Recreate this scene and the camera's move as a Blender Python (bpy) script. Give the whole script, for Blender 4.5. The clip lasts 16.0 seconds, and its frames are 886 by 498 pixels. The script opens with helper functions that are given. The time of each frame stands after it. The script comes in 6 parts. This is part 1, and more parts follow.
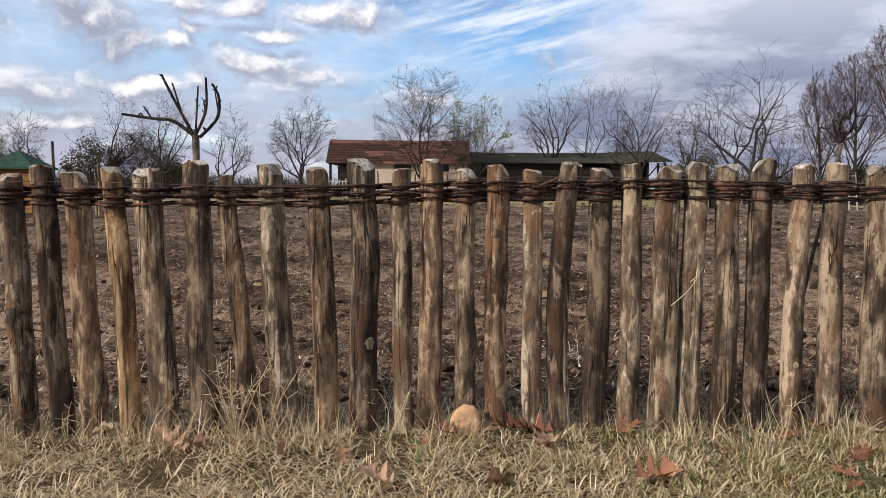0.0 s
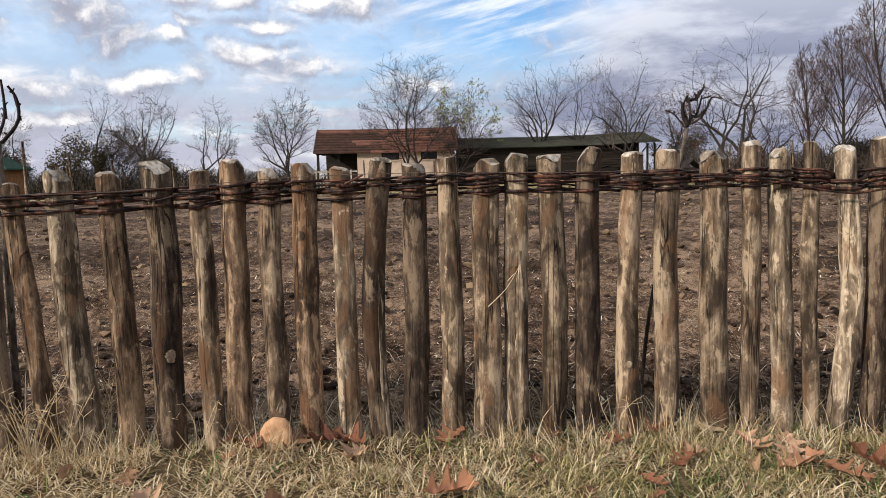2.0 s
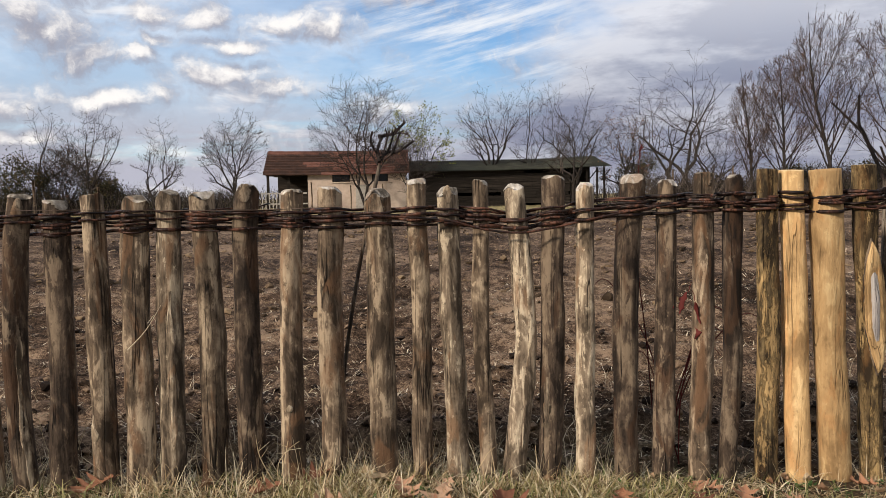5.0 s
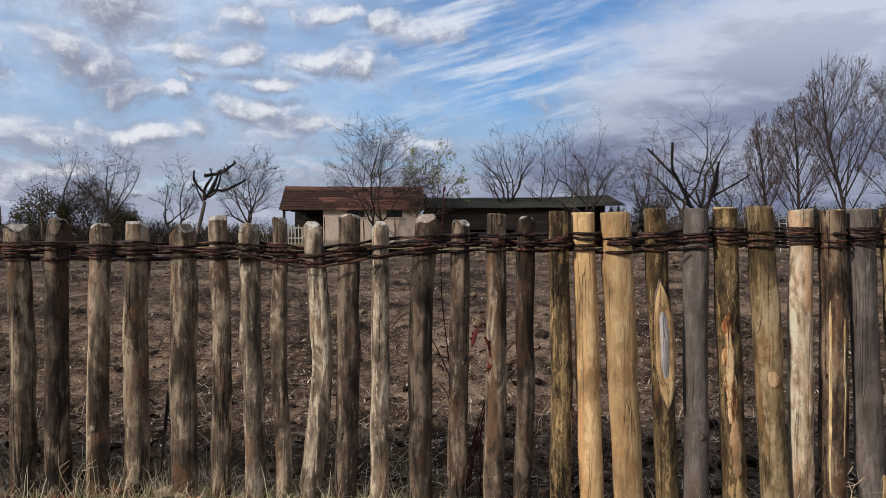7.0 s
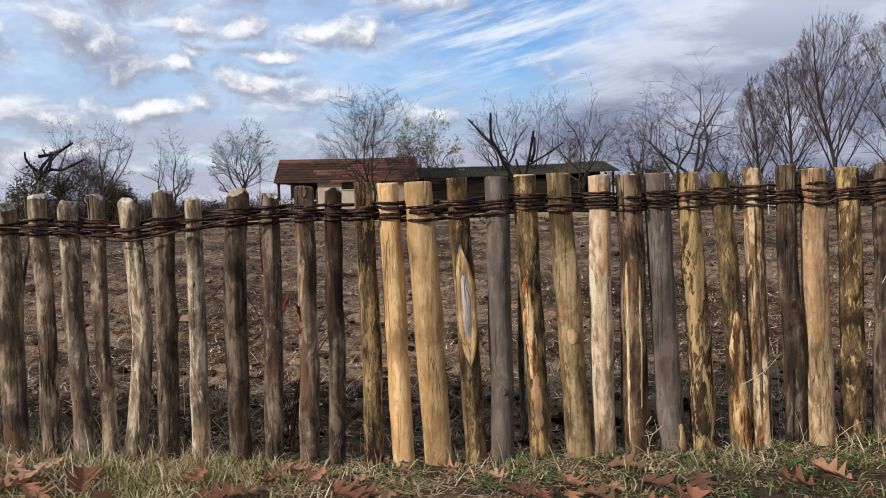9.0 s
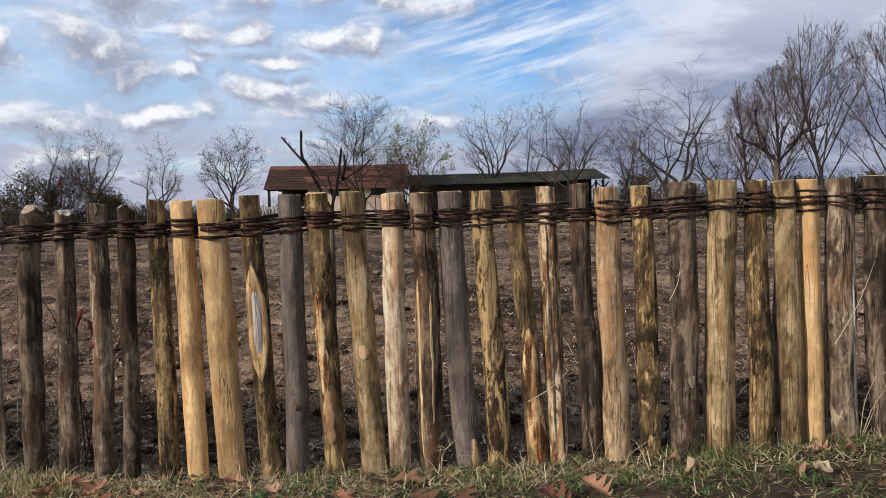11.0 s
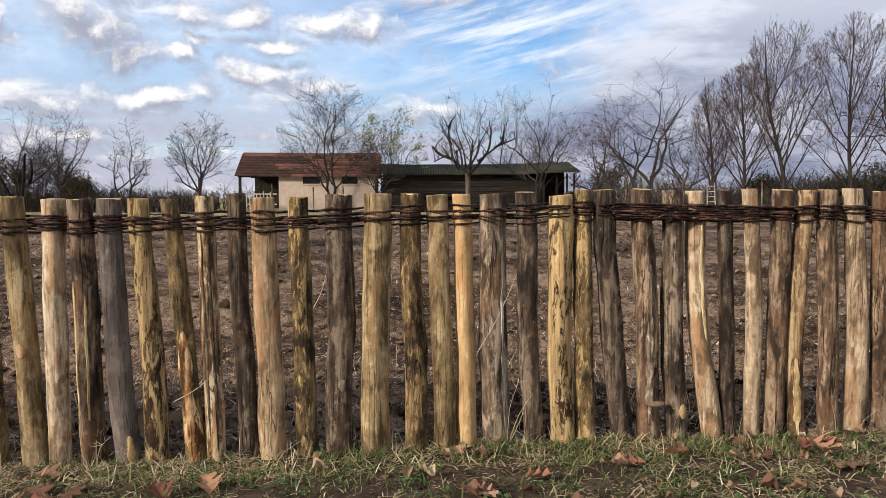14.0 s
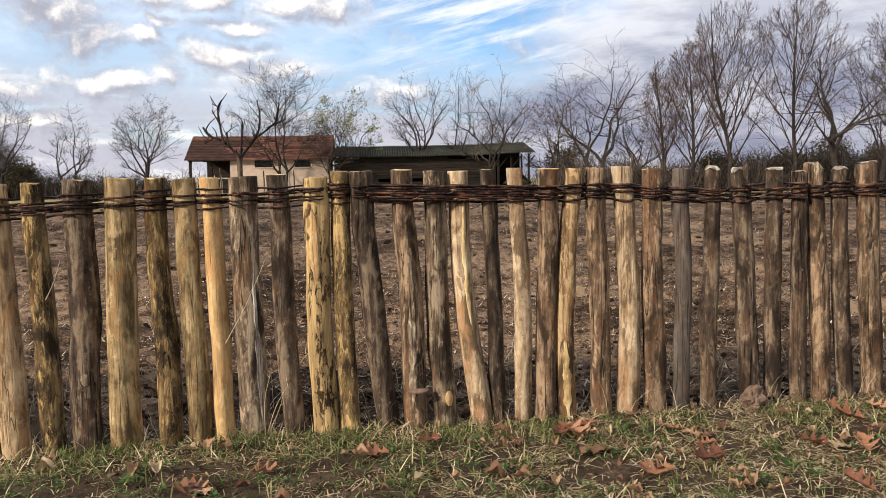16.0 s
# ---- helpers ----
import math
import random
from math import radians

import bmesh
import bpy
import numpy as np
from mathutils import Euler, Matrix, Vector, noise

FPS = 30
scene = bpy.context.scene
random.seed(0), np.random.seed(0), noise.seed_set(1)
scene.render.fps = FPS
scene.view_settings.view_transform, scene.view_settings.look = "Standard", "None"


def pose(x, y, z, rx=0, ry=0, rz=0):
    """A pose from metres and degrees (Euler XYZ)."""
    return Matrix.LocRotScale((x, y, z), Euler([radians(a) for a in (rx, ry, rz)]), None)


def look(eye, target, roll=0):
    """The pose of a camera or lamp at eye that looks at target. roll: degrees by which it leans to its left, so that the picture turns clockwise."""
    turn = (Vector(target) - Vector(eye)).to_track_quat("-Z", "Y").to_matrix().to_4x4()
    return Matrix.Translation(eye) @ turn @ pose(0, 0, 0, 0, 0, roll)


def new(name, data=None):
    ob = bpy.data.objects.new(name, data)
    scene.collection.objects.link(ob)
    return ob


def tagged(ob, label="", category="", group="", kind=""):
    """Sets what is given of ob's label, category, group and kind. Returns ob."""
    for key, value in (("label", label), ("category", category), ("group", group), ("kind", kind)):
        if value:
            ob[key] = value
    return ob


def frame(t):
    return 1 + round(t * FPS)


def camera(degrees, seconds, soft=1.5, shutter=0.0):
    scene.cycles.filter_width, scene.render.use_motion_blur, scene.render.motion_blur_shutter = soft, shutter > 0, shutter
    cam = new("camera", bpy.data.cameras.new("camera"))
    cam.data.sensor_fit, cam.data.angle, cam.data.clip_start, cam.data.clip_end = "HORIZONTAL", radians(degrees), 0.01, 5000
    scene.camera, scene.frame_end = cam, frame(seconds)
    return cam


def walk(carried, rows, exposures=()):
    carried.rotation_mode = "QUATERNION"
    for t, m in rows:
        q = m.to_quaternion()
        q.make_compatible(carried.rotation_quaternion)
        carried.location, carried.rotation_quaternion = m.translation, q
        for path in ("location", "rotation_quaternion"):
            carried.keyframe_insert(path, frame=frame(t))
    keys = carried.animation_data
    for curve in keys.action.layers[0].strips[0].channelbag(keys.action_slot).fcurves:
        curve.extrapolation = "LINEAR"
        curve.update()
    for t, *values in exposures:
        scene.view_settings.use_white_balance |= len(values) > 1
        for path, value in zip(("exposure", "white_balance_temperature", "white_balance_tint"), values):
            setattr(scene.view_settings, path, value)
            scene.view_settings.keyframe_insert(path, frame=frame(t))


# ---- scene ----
cam = camera(60.0, 16.0, 0.65)
PATH = [
    (0, (-0.047, 0.535, 1.178), (0.036, 2.527, 1.021), 0.4),
    (0.5, (0.145, 0.587, 1.181), (0.228, 2.578, 1.011), 0.4),
    (1, (0.302, 0.608, 1.185), (0.382, 2.598, 1.002), 0.1),
    (1.5, (0.533, 0.648, 1.205), (0.613, 2.638, 1.027), -0.7),
    (2, (0.81, 0.695, 1.222), (0.887, 2.684, 1.03), -1.4),
    (2.5, (1.026, 0.709, 1.228), (1.107, 2.696, 1.015), -1.5),
    (3, (1.304, 0.738, 1.248), (1.4, 2.724, 1.026), -1.9),
    (3.5, (1.534, 0.75, 1.276), (1.69, 2.732, 1.051), -2.0),
    (4, (1.764, 0.775, 1.262), (1.938, 2.756, 1.046), -1.6),
    (6.5, (2.877, 0.521, 1.266), (2.989, 2.518, 1.232), 0.3),
    (7, (3.198, 0.445, 1.257), (3.288, 2.443, 1.215), -0.1),
    (7.5, (3.431, 0.366, 1.201), (3.514, 2.362, 1.112), -0.7),
    (8, (3.704, 0.299, 1.172), (3.778, 2.294, 1.047), -1.7),
    (8.5, (3.95, 0.244, 1.221), (4.021, 2.239, 1.097), -1.6),
    (11, (5.275, 0.109, 1.279), (5.331, 2.105, 1.175), -1.3),
    (11.5, (5.623, 0.077, 1.291), (5.692, 2.073, 1.172), -1.2),
    (12, (5.931, -0.022, 1.289), (5.998, 1.971, 1.142), -1.3),
    (12.5, (6.2, -0.027, 1.281), (6.268, 1.965, 1.126), -1.0),
    (13, (6.491, -0.026, 1.326), (6.561, 1.967, 1.169), -0.6),
    (13.5, (6.756, -0.054, 1.341), (6.834, 1.939, 1.192), -0.2),
    (14, (7.103, -0.115, 1.374), (7.174, 1.879, 1.241), -0.0),
    (14.5, (7.365, -0.106, 1.362), (7.451, 1.888, 1.223), -0.5),
    (15, (7.685, -0.03, 1.318), (7.799, 1.96, 1.155), -0.8),
    (15.5, (7.934, -0.022, 1.345), (8.083, 1.964, 1.165), -0.7),
    (16, (8.304, -0.018, 1.369), (8.449, 1.968, 1.188), -0.8),
]
EXPOSURES = [  # seconds, stops, kelvin, tint
    (0.0, 0.20, 6250, 10), (0.5, 0.16, 6250, 10), (1.0, 0.20, 6300, 10), (1.5, 0.28, 6350, 10), (2.0, 0.30, 6450, 10), (3.0, 0.54, 6800, 10), (3.5, 0.62, 6950, 10), (4.2, 0.54, 6950, 10), (6.3, -0.42, 5950, 10),
    (7.0, -0.20, 5950, 10), (7.5, -0.02, 6050, 10), (8.0, 0.18, 6150, 10), (8.7, 0.14, 6150, 10), (11.0, 0.08, 6100, 10), (12.0, 0.24, 6250, 10), (13.0, 0.30, 6400, 10), (14.0, 0.28, 6350, 10),
    (15.0, 0.24, 6400, 10), (15.5, 0.42, 6650, 10), (16.0, 0.44, 6750, 10)]
walk(cam, [(t, look(eye, target, roll)) for t, eye, target, roll in PATH], EXPOSURES)

# ---- light: a broken autumn sky, the sun behind thin cloud over the walker's left shoulder ----
SUN_ELEVATION, SUN_AZIMUTH = 27.0, 236.0   # degrees; azimuth clockwise from +y
sun = new("sun", bpy.data.lights.new("sun", "SUN"))
sun.data.energy, sun.data.angle, sun.data.color = 3.85, radians(6), (1.0, 0.88, 0.74)
_e, _a = radians(SUN_ELEVATION), radians(SUN_AZIMUTH)
sun.matrix_world = look((0, 0, 30), (-math.sin(_a) * math.cos(_e), -math.cos(_a) * math.cos(_e), 30 - math.sin(_e)))


class Nodes:
    """Short calls for node trees."""

    def __init__(self, tree):
        self.tree = tree

    def add(self, kind, inputs=()):
        n = self.tree.nodes.new(kind)
        for k, v in dict(inputs).items():
            if isinstance(v, bpy.types.NodeSocket):
                self.tree.links.new(v, n.inputs[k])
            else:
                n.inputs[k].default_value = v
        return n

    def math(self, op, a, b=0.0, c=0.0, clamp=False):
        n = self.add("ShaderNodeMath", {0: a, 1: b, 2: c})
        n.operation, n.use_clamp = op, clamp
        return n.outputs[0]

    def vmath(self, op, a, b=(0, 0, 0), out=0):
        n = self.add("ShaderNodeVectorMath", {0: a, 1: b})
        n.operation = op
        return n.outputs[out]

    def noise(self, vec, scale, detail=4.0, rough=0.55, out=0, distortion=0.0):
        return self.add("ShaderNodeTexNoise", {"Vector": vec, "Scale": scale, "Detail": detail, "Roughness": rough, "Distortion": distortion}).outputs[out]

    def smooth(self, v, lo, hi, a=0.0, b=1.0):
        n = self.add("ShaderNodeMapRange", {0: v, 1: lo, 2: hi, 3: a, 4: b})
        n.interpolation_type = "SMOOTHSTEP"
        return n.outputs[0]

    def mix(self, f, a, b, blend="MIX"):
        n = self.add("ShaderNodeMix", {0: f})
        n.data_type, n.blend_type = "RGBA", blend
        for socket, v in ((n.inputs[6], a), (n.inputs[7], b)):
            if isinstance(v, bpy.types.NodeSocket):
                self.tree.links.new(v, socket)
            else:
                socket.default_value = (*v, 1.0) if len(v) == 3 else v
        return n.outputs[2]

    def ramp(self, f, stops):
        n = self.add("ShaderNodeValToRGB", {0: f})
        el = n.color_ramp.elements
        while len(el) < len(stops):
            el.new(0.5)
        for e, (p, c) in zip(el, stops):
            e.position, e.color = p, (*c, 1.0)
        return n.outputs[0]


def cloud_field():
    """Heaps of cloud over azimuth and elevation in degrees: one soft ellipse each, frayed by noise."""
    tree = bpy.data.node_groups.new("cloud_field", "ShaderNodeTree")
    tree.interface.new_socket("Sky", in_out="INPUT", socket_type="NodeSocketVector")
    tree.interface.new_socket("Field", in_out="OUTPUT", socket_type="NodeSocketFloat")
    n = Nodes(tree)
    p = n.add("NodeGroupInput").outputs[0]
    fray = n.vmath("SUBTRACT", n.noise(p, 0.16, 5.0, 0.6, out=1), (0.5, 0.5, 0.5))
    p = n.vmath("ADD", p, n.vmath("MULTIPLY", fray, (6.5, 4.4, 0)))
    total = None
    heaps = [  # azimuth, elevation, half width, half height, weight
        (-21.8, 11.3, 3.78, 1.95, 1.0), (-19.4, 9.9, 2.75, 1.3, 0.95), (-23.6, 12.6, 2.24, 1.3, 0.9), (-20.4, 15.6, 3.96, 3.12, 1.0), (-26.5, 17.0, 4.3, 2.6, 0.9),
        (-15.2, 12.9, 1.98, 1.04, 1.0), (-12.2, 12.6, 2.06, 0.91, 0.85), (-12.2, 15.2, 2.58, 1.43, 0.9), (-14.6, 11.0, 1.2, 0.65, 0.75),
        (-16.6, 9.6, 2.41, 0.78, 0.9), (-10.2, 10.5, 2.58, 0.78, 0.85), (-11.6, 8.5, 3.44, 1.04, 0.95), (-7.6, 7.6, 3.78, 0.78, 0.8),
        (-6.8, 12.6, 3.1, 1.17, 0.95), (-3.6, 12.2, 2.24, 1.04, 0.9), (-1.2, 14.6, 2.41, 1.43, 0.95), (2.6, 14.8, 2.06, 1.17, 0.85), (-5.0, 15.8, 2.92, 0.91, 0.8),
        (-18.4, 7.0, 5.59, 0.91, 0.8), (-26.0, 6.4, 4.3, 1.3, 0.75), (-29.0, 11.0, 2.58, 2.08, 0.95), (-24.0, 3.8, 6.88, 1.17, 0.6), (-8.0, 4.4, 5.16, 1.04, 0.6),
        (1.0, 6.2, 4.3, 0.91, 0.75), (-12.0, 18.5, 5.16, 1.82, 0.9), (0.0, 19.0, 4.3, 1.82, 0.8),
    ]
    for u, v, w, h, k in heaps:
        d = n.vmath("MULTIPLY_ADD", p, (1 / w, 1 / h, 0))
        d.node.inputs[2].default_value = (-u / w, -v / h, 0)
        g = n.smooth(n.vmath("LENGTH", d, out=1), 1.5, 0.0, 0.0, k)
        total = g if total is None else n.math("MAXIMUM", total, g)
    grain = n.math("SUBTRACT", n.noise(p, 0.55, 6.0, 0.62), 0.5)
    total = n.math("MULTIPLY_ADD", grain, 1.7, total)
    loose = n.math("SUBTRACT", n.noise(n.vmath("MULTIPLY", p, (0.6, 1.5, 0)), 0.22, 5.0, 0.6), 0.5)
    total = n.math("MULTIPLY_ADD", loose, 1.3, total)
    tree.links.new(total, n.add("NodeGroupOutput").inputs[0])
    return tree


world = bpy.data.worlds.new("sky")
scene.world = world
world.use_nodes = True
world.node_tree.nodes.clear()
n = Nodes(world.node_tree)
way = n.add("ShaderNodeTexCoord").outputs["Generated"]
xyz = n.add("ShaderNodeSeparateXYZ", {0: way}).outputs
azimuth = n.math("MULTIPLY", n.math("ARCTAN2", xyz[0], xyz[1]), 57.2958)
elevation = n.math("MULTIPLY", n.math("ARCSINE", xyz[2]), 57.2958)
sky_uv = n.add("ShaderNodeCombineXYZ", {0: azimuth, 1: elevation}).outputs[0]
field = cloud_field()


def cloudiness(at):
    group = n.add("ShaderNodeGroup")
    group.node_tree = field
    n.tree.links.new(at, group.inputs[0])
    return group.outputs[0]


here, above = cloudiness(sky_uv), cloudiness(n.vmath("ADD", sky_uv, (-0.5, 0.9, 0)))
cover = n.smooth(here, -0.15, 1.0, 0.0, 0.96)
lit = n.smooth(n.math("SUBTRACT", here, above), -0.20, 0.90)
# clear air: the physical sky, lifted towards pale blue near the horizon
air = n.add("ShaderNodeTexSky")
air.sky_type, air.sun_disc, air.sun_elevation, air.sun_rotation = "NISHITA", False, radians(SUN_ELEVATION), radians(SUN_AZIMUTH)
air.air_density, air.dust_density, air.ozone_density = 1.0, 0.6, 1.5
air = n.vmath("SCALE", air.outputs[0])
air.node.inputs["Scale"].default_value = 0.105
veil = n.smooth(n.noise(n.vmath("MULTIPLY", sky_uv, (0.055, 0.16, 0)), 1.0, 5.0, 0.6), 0.36, 0.72)
veil = n.math("MULTIPLY", veil, n.smooth(azimuth, 3.0, -8.0, 0.35, 0.6))
veil = n.math("ADD", veil, n.smooth(azimuth, 2.0, -9.0, 0.0, 0.34), clamp=True)
veil = n.math("MULTIPLY", veil, n.smooth(elevation, 3.0, 10.0, 0.45, 1.0))
air = n.mix(veil, n.mix(1.0, air, (0.70, 0.96, 1.22), "MULTIPLY"), (0.84, 0.92, 1.02))
low = n.noise(n.vmath("MULTIPLY", sky_uv, (0.07, 0.42, 0)), 1.0, 5.0, 0.6)
air = n.mix(n.math("MULTIPLY", n.smooth(elevation, 10.0, 3.0), n.smooth(low, 0.32, 0.52)), air, (0.46, 0.465, 0.555))
cloud = n.mix(lit, (0.33, 0.335, 0.405), (0.95, 0.92, 0.90))
colour = n.mix(cover, air, cloud)
# rows of small flat heaps under the veil
fleck_at = n.vmath("MULTIPLY", sky_uv, (0.16, 0.50, 0))
fleck, fleck_up = n.noise(fleck_at, 1.0, 4.0, 0.55, distortion=0.3), n.noise(n.vmath("ADD", fleck_at, (-0.08, 0.34, 0)), 1.0, 4.0, 0.55, distortion=0.3)
fleck_light = n.smooth(n.math("SUBTRACT", fleck, fleck_up), -0.12, 0.20)
fleck_cover = n.math("MULTIPLY", n.smooth(fleck, 0.52, 0.70, 0.0, 0.6), n.smooth(azimuth, 4.0, -8.0))
colour = n.mix(fleck_cover, colour, n.mix(fleck_light, (0.46, 0.465, 0.56), (0.97, 0.95, 0.94)))
# the grey-violet bank that fills the sky to the east, with its slanting edge
wave = n.math("SUBTRACT", n.noise(n.vmath("MULTIPLY", sky_uv, (0.1, 0.22, 0)), 1.0, 5.0, 0.6), 0.5)
edge = n.math("ADD", n.math("MULTIPLY_ADD", elevation, -1.15, azimuth), n.math("MULTIPLY", wave, 15.0))
bank = n.smooth(edge, -3.5, 5.5)
bank_light = n.noise(n.vmath("MULTIPLY", sky_uv, (0.09, 0.3, 0)), 1.0, 6.0, 0.6)
high = n.smooth(elevation, 6.0, 14.5)
bank_colour = n.mix(n.math("ADD", n.math("MULTIPLY", n.smooth(bank_light, 0.40, 0.62), 0.5), n.math("MULTIPLY", high, 0.68), clamp=True), (0.225, 0.24, 0.335), (0.72, 0.73, 0.79))
colour = n.mix(n.math("MULTIPLY", bank, 0.93), colour, bank_colour)
# bright streaks of high ice cloud across the blue in the middle
slant = n.add("ShaderNodeVectorRotate", {"Vector": sky_uv, "Angle": radians(-13)})
slant.rotation_type = "Z_AXIS"
slant = slant.outputs[0]
streak = n.smooth(n.noise(n.vmath("MULTIPLY", slant, (0.07, 0.55, 0)), 1.0, 6.0, 0.62), 0.44, 0.68)
zone = n.math("MULTIPLY", n.smooth(azimuth, -5.0, 4.0), n.smooth(azimuth, 19.0, 9.0))
zone = n.math("MULTIPLY", zone, n.smooth(elevation, 6.0, 9.0))
colour = n.mix(n.math("MULTIPLY", n.math("MULTIPLY", streak, zone), 0.85), colour, (0.90, 0.91, 0.93))
# behind and above the walker the cloud sheet goes on, brighter towards the veiled sun
back = n.smooth(xyz[1], 0.35, -0.3)
sheet = n.mix(n.smooth(n.noise(way, 2.6, 6.0, 0.6), 0.35, 0.68), (0.31, 0.36, 0.455), (0.75, 0.725, 0.69))
colour = n.mix(n.math("MULTIPLY", n.math("MAXIMUM", back, n.smooth(elevation, 22.0, 42.0)), 0.85), colour, sheet)
shell = n.add("ShaderNodeBackground", {"Color": colour, "Strength": 1.0})
n.tree.links.new(shell.outputs[0], n.add("ShaderNodeOutputWorld").inputs[0])


# ---- materials ----
def material(name, rough=0.85, specular=0.25):
    m = bpy.data.materials.new(name)
    m.use_nodes = True
    m.node_tree.nodes.clear()
    n = Nodes(m.node_tree)
    b = n.add("ShaderNodeBsdfPrincipled", {"Roughness": rough, "Specular IOR Level": specular})
    n.tree.links.new(b.outputs[0], n.add("ShaderNodeOutputMaterial").inputs[0])
    return m, n, b


def finish(n, b, colour, height=None, strength=0.4, distance=0.01):
    n.tree.links.new(colour, b.inputs["Base Color"])
    if height is not None:
        bump = n.add("ShaderNodeBump", {"Height": height, "Strength": strength, "Distance": distance})
        n.tree.links.new(bump.outputs[0], b.inputs["Normal"])


def own_space(n):
    """Object coordinates, shifted at random from object to object."""
    shift = n.math("MULTIPLY", n.add("ShaderNodeObjectInfo").outputs["Random"], 37.0)
    return n.vmath("ADD", n.add("ShaderNodeTexCoord").outputs["Object"], n.add("ShaderNodeCombineXYZ", {0: shift, 1: shift, 2: shift}).outputs[0])


def wood(name, dark, mid, light, streaks=0.6, patch=None, patch_at=(0.5, 0.6), rough=0.85, cracks=0.9, depth=1.0):
    """Round wood with fibres along z: long streaks, stains, flaking, drying cracks, and patches of another layer (bark left on, or bark gone)."""
    m, n, b = material(name, rough, 0.2)
    p = own_space(n)
    chance = n.add("ShaderNodeObjectInfo").outputs["Random"]
    fibre = n.noise(n.vmath("MULTIPLY", p, (1, 1, 0.05)), 62.0, 3.0, 0.55)
    streak = n.noise(n.vmath("MULTIPLY", p, (1, 1, 0.10)), 27.0, 5.0, 0.62, distortion=0.5)
    band = n.noise(n.vmath("MULTIPLY", p, (1, 1, 0.20)), 13.0, 6.0, 0.66, distortion=0.7)
    stain = n.noise(n.vmath("MULTIPLY", p, (1, 1, 0.50)), 6.5, 5.0, 0.66, distortion=0.6)
    flake = n.noise(n.vmath("MULTIPLY", p, (1, 1, 0.40)), 24.0, 4.0, 0.62, distortion=0.9)
    tone = n.math("ADD", n.math("MULTIPLY", streak, 0.62 * streaks), n.math("MULTIPLY", stain, 0.62 * (1.0 - streaks)))
    tone = n.math("MULTIPLY_ADD", band, 0.18, tone)
    tone = n.math("MULTIPLY_ADD", flake, 0.20, tone)
    tone = n.math("MULTIPLY_ADD", n.math("SUBTRACT", fibre, 0.5), 0.05, tone)
    spread = 0.043 / max(depth, 0.3)
    colour = n.ramp(tone, [(0.5 - 1.45 * spread, tuple(c * 0.8 for c in dark)), (0.5 - 0.55 * spread, tuple(0.5 * (c + d) for c, d in zip(dark, mid))), (0.5 + 0.25 * spread, mid), (0.5 + 1.5 * spread, light)])
    bare = n.smooth(n.math("MULTIPLY_ADD", n.math("SUBTRACT", flake, 0.5), 0.60, band), 0.575, 0.64)
    colour = n.mix(n.math("MULTIPLY", bare, min(1.0, 0.80 * depth)), colour, tuple(min(c * 1.08, 0.75) for c in light))
    wet = n.smooth(n.math("MULTIPLY_ADD", n.math("SUBTRACT", band, 0.5), 0.6, stain), 0.46, 0.36)
    colour = n.mix(n.math("MULTIPLY", wet, 0.80 * min(1.0, depth)), colour, tuple(c * 0.75 for c in dark))
    crack = n.noise(n.vmath("MULTIPLY", p, (1, 1, 0.040)), 21.0, 2.0, 0.5, distortion=0.3)
    crack = n.smooth(n.math("ABSOLUTE", n.math("SUBTRACT", crack, 0.5)), 0.016, 0.003)
    gate = n.smooth(n.noise(n.vmath("MULTIPLY", p, (1, 1, 0.25)), 6.0, 2.0), 0.44, 0.58)
    crack = n.math("MULTIPLY", crack, gate)
    colour = n.mix(n.math("MULTIPLY", crack, cracks), colour, tuple(c * 0.22 for c in dark))
    warm = n.noise(n.vmath("MULTIPLY", p, (1, 1, 0.30)), 9.0, 4.0, 0.62, distortion=0.8)
    colour = n.mix(n.smooth(warm, 0.53, 0.64, 0.0, 0.55 * depth), colour, (mid[0] * 1.12, mid[1] * 0.82, mid[2] * 0.62))
    lichen = n.smooth(n.noise(n.vmath("MULTIPLY", p, (1, 1, 0.7)), 38.0, 4.0, 0.7), 0.59, 0.66)
    colour = n.mix(n.math("MULTIPLY", n.math("MULTIPLY", lichen, n.smooth(stain, 0.46, 0.60)), 0.75 * depth), colour, tuple(min(c * 1.25, 0.75) for c in light))
    speck = n.smooth(n.noise(n.vmath("MULTIPLY", p, (1, 1, 0.6)), 55.0, 3.0, 0.7), 0.60, 0.68)
    colour = n.mix(n.math("MULTIPLY", speck, 0.5 * depth), colour, tuple(c * 0.5 for c in dark))
    height = n.math("MULTIPLY_ADD", streak, 0.9, n.math("MULTIPLY", fibre, 0.25))
    height = n.math("MULTIPLY_ADD", flake, 0.9, height)
    height = n.math("MULTIPLY_ADD", crack, -1.3, height)
    if patch:
        scale = n.noise(n.vmath("MULTIPLY", p, (1, 1, 0.26)), 44.0, 6.0, 0.76, distortion=0.45)
        scale = n.math("MULTIPLY_ADD", n.math("SUBTRACT", band, 0.5), 0.55, scale)
        scale = n.math("MULTIPLY_ADD", n.math("SUBTRACT", stain, 0.5), 0.40, scale)
        scale = n.math("MULTIPLY_ADD", n.math("SUBTRACT", chance, 0.5), 0.10, scale)
        f = n.smooth(scale, *patch_at)
        under = n.mix(n.smooth(streak, 0.36, 0.64), tuple(c * 0.55 for c in patch), tuple(min(c * 1.12, 0.75) for c in patch))
        colour = n.mix(f, colour, under)
        height = n.math("MULTIPLY_ADD", f, -1.2, height)
    shade = n.math("MULTIPLY_ADD", chance, 0.36, 0.82)
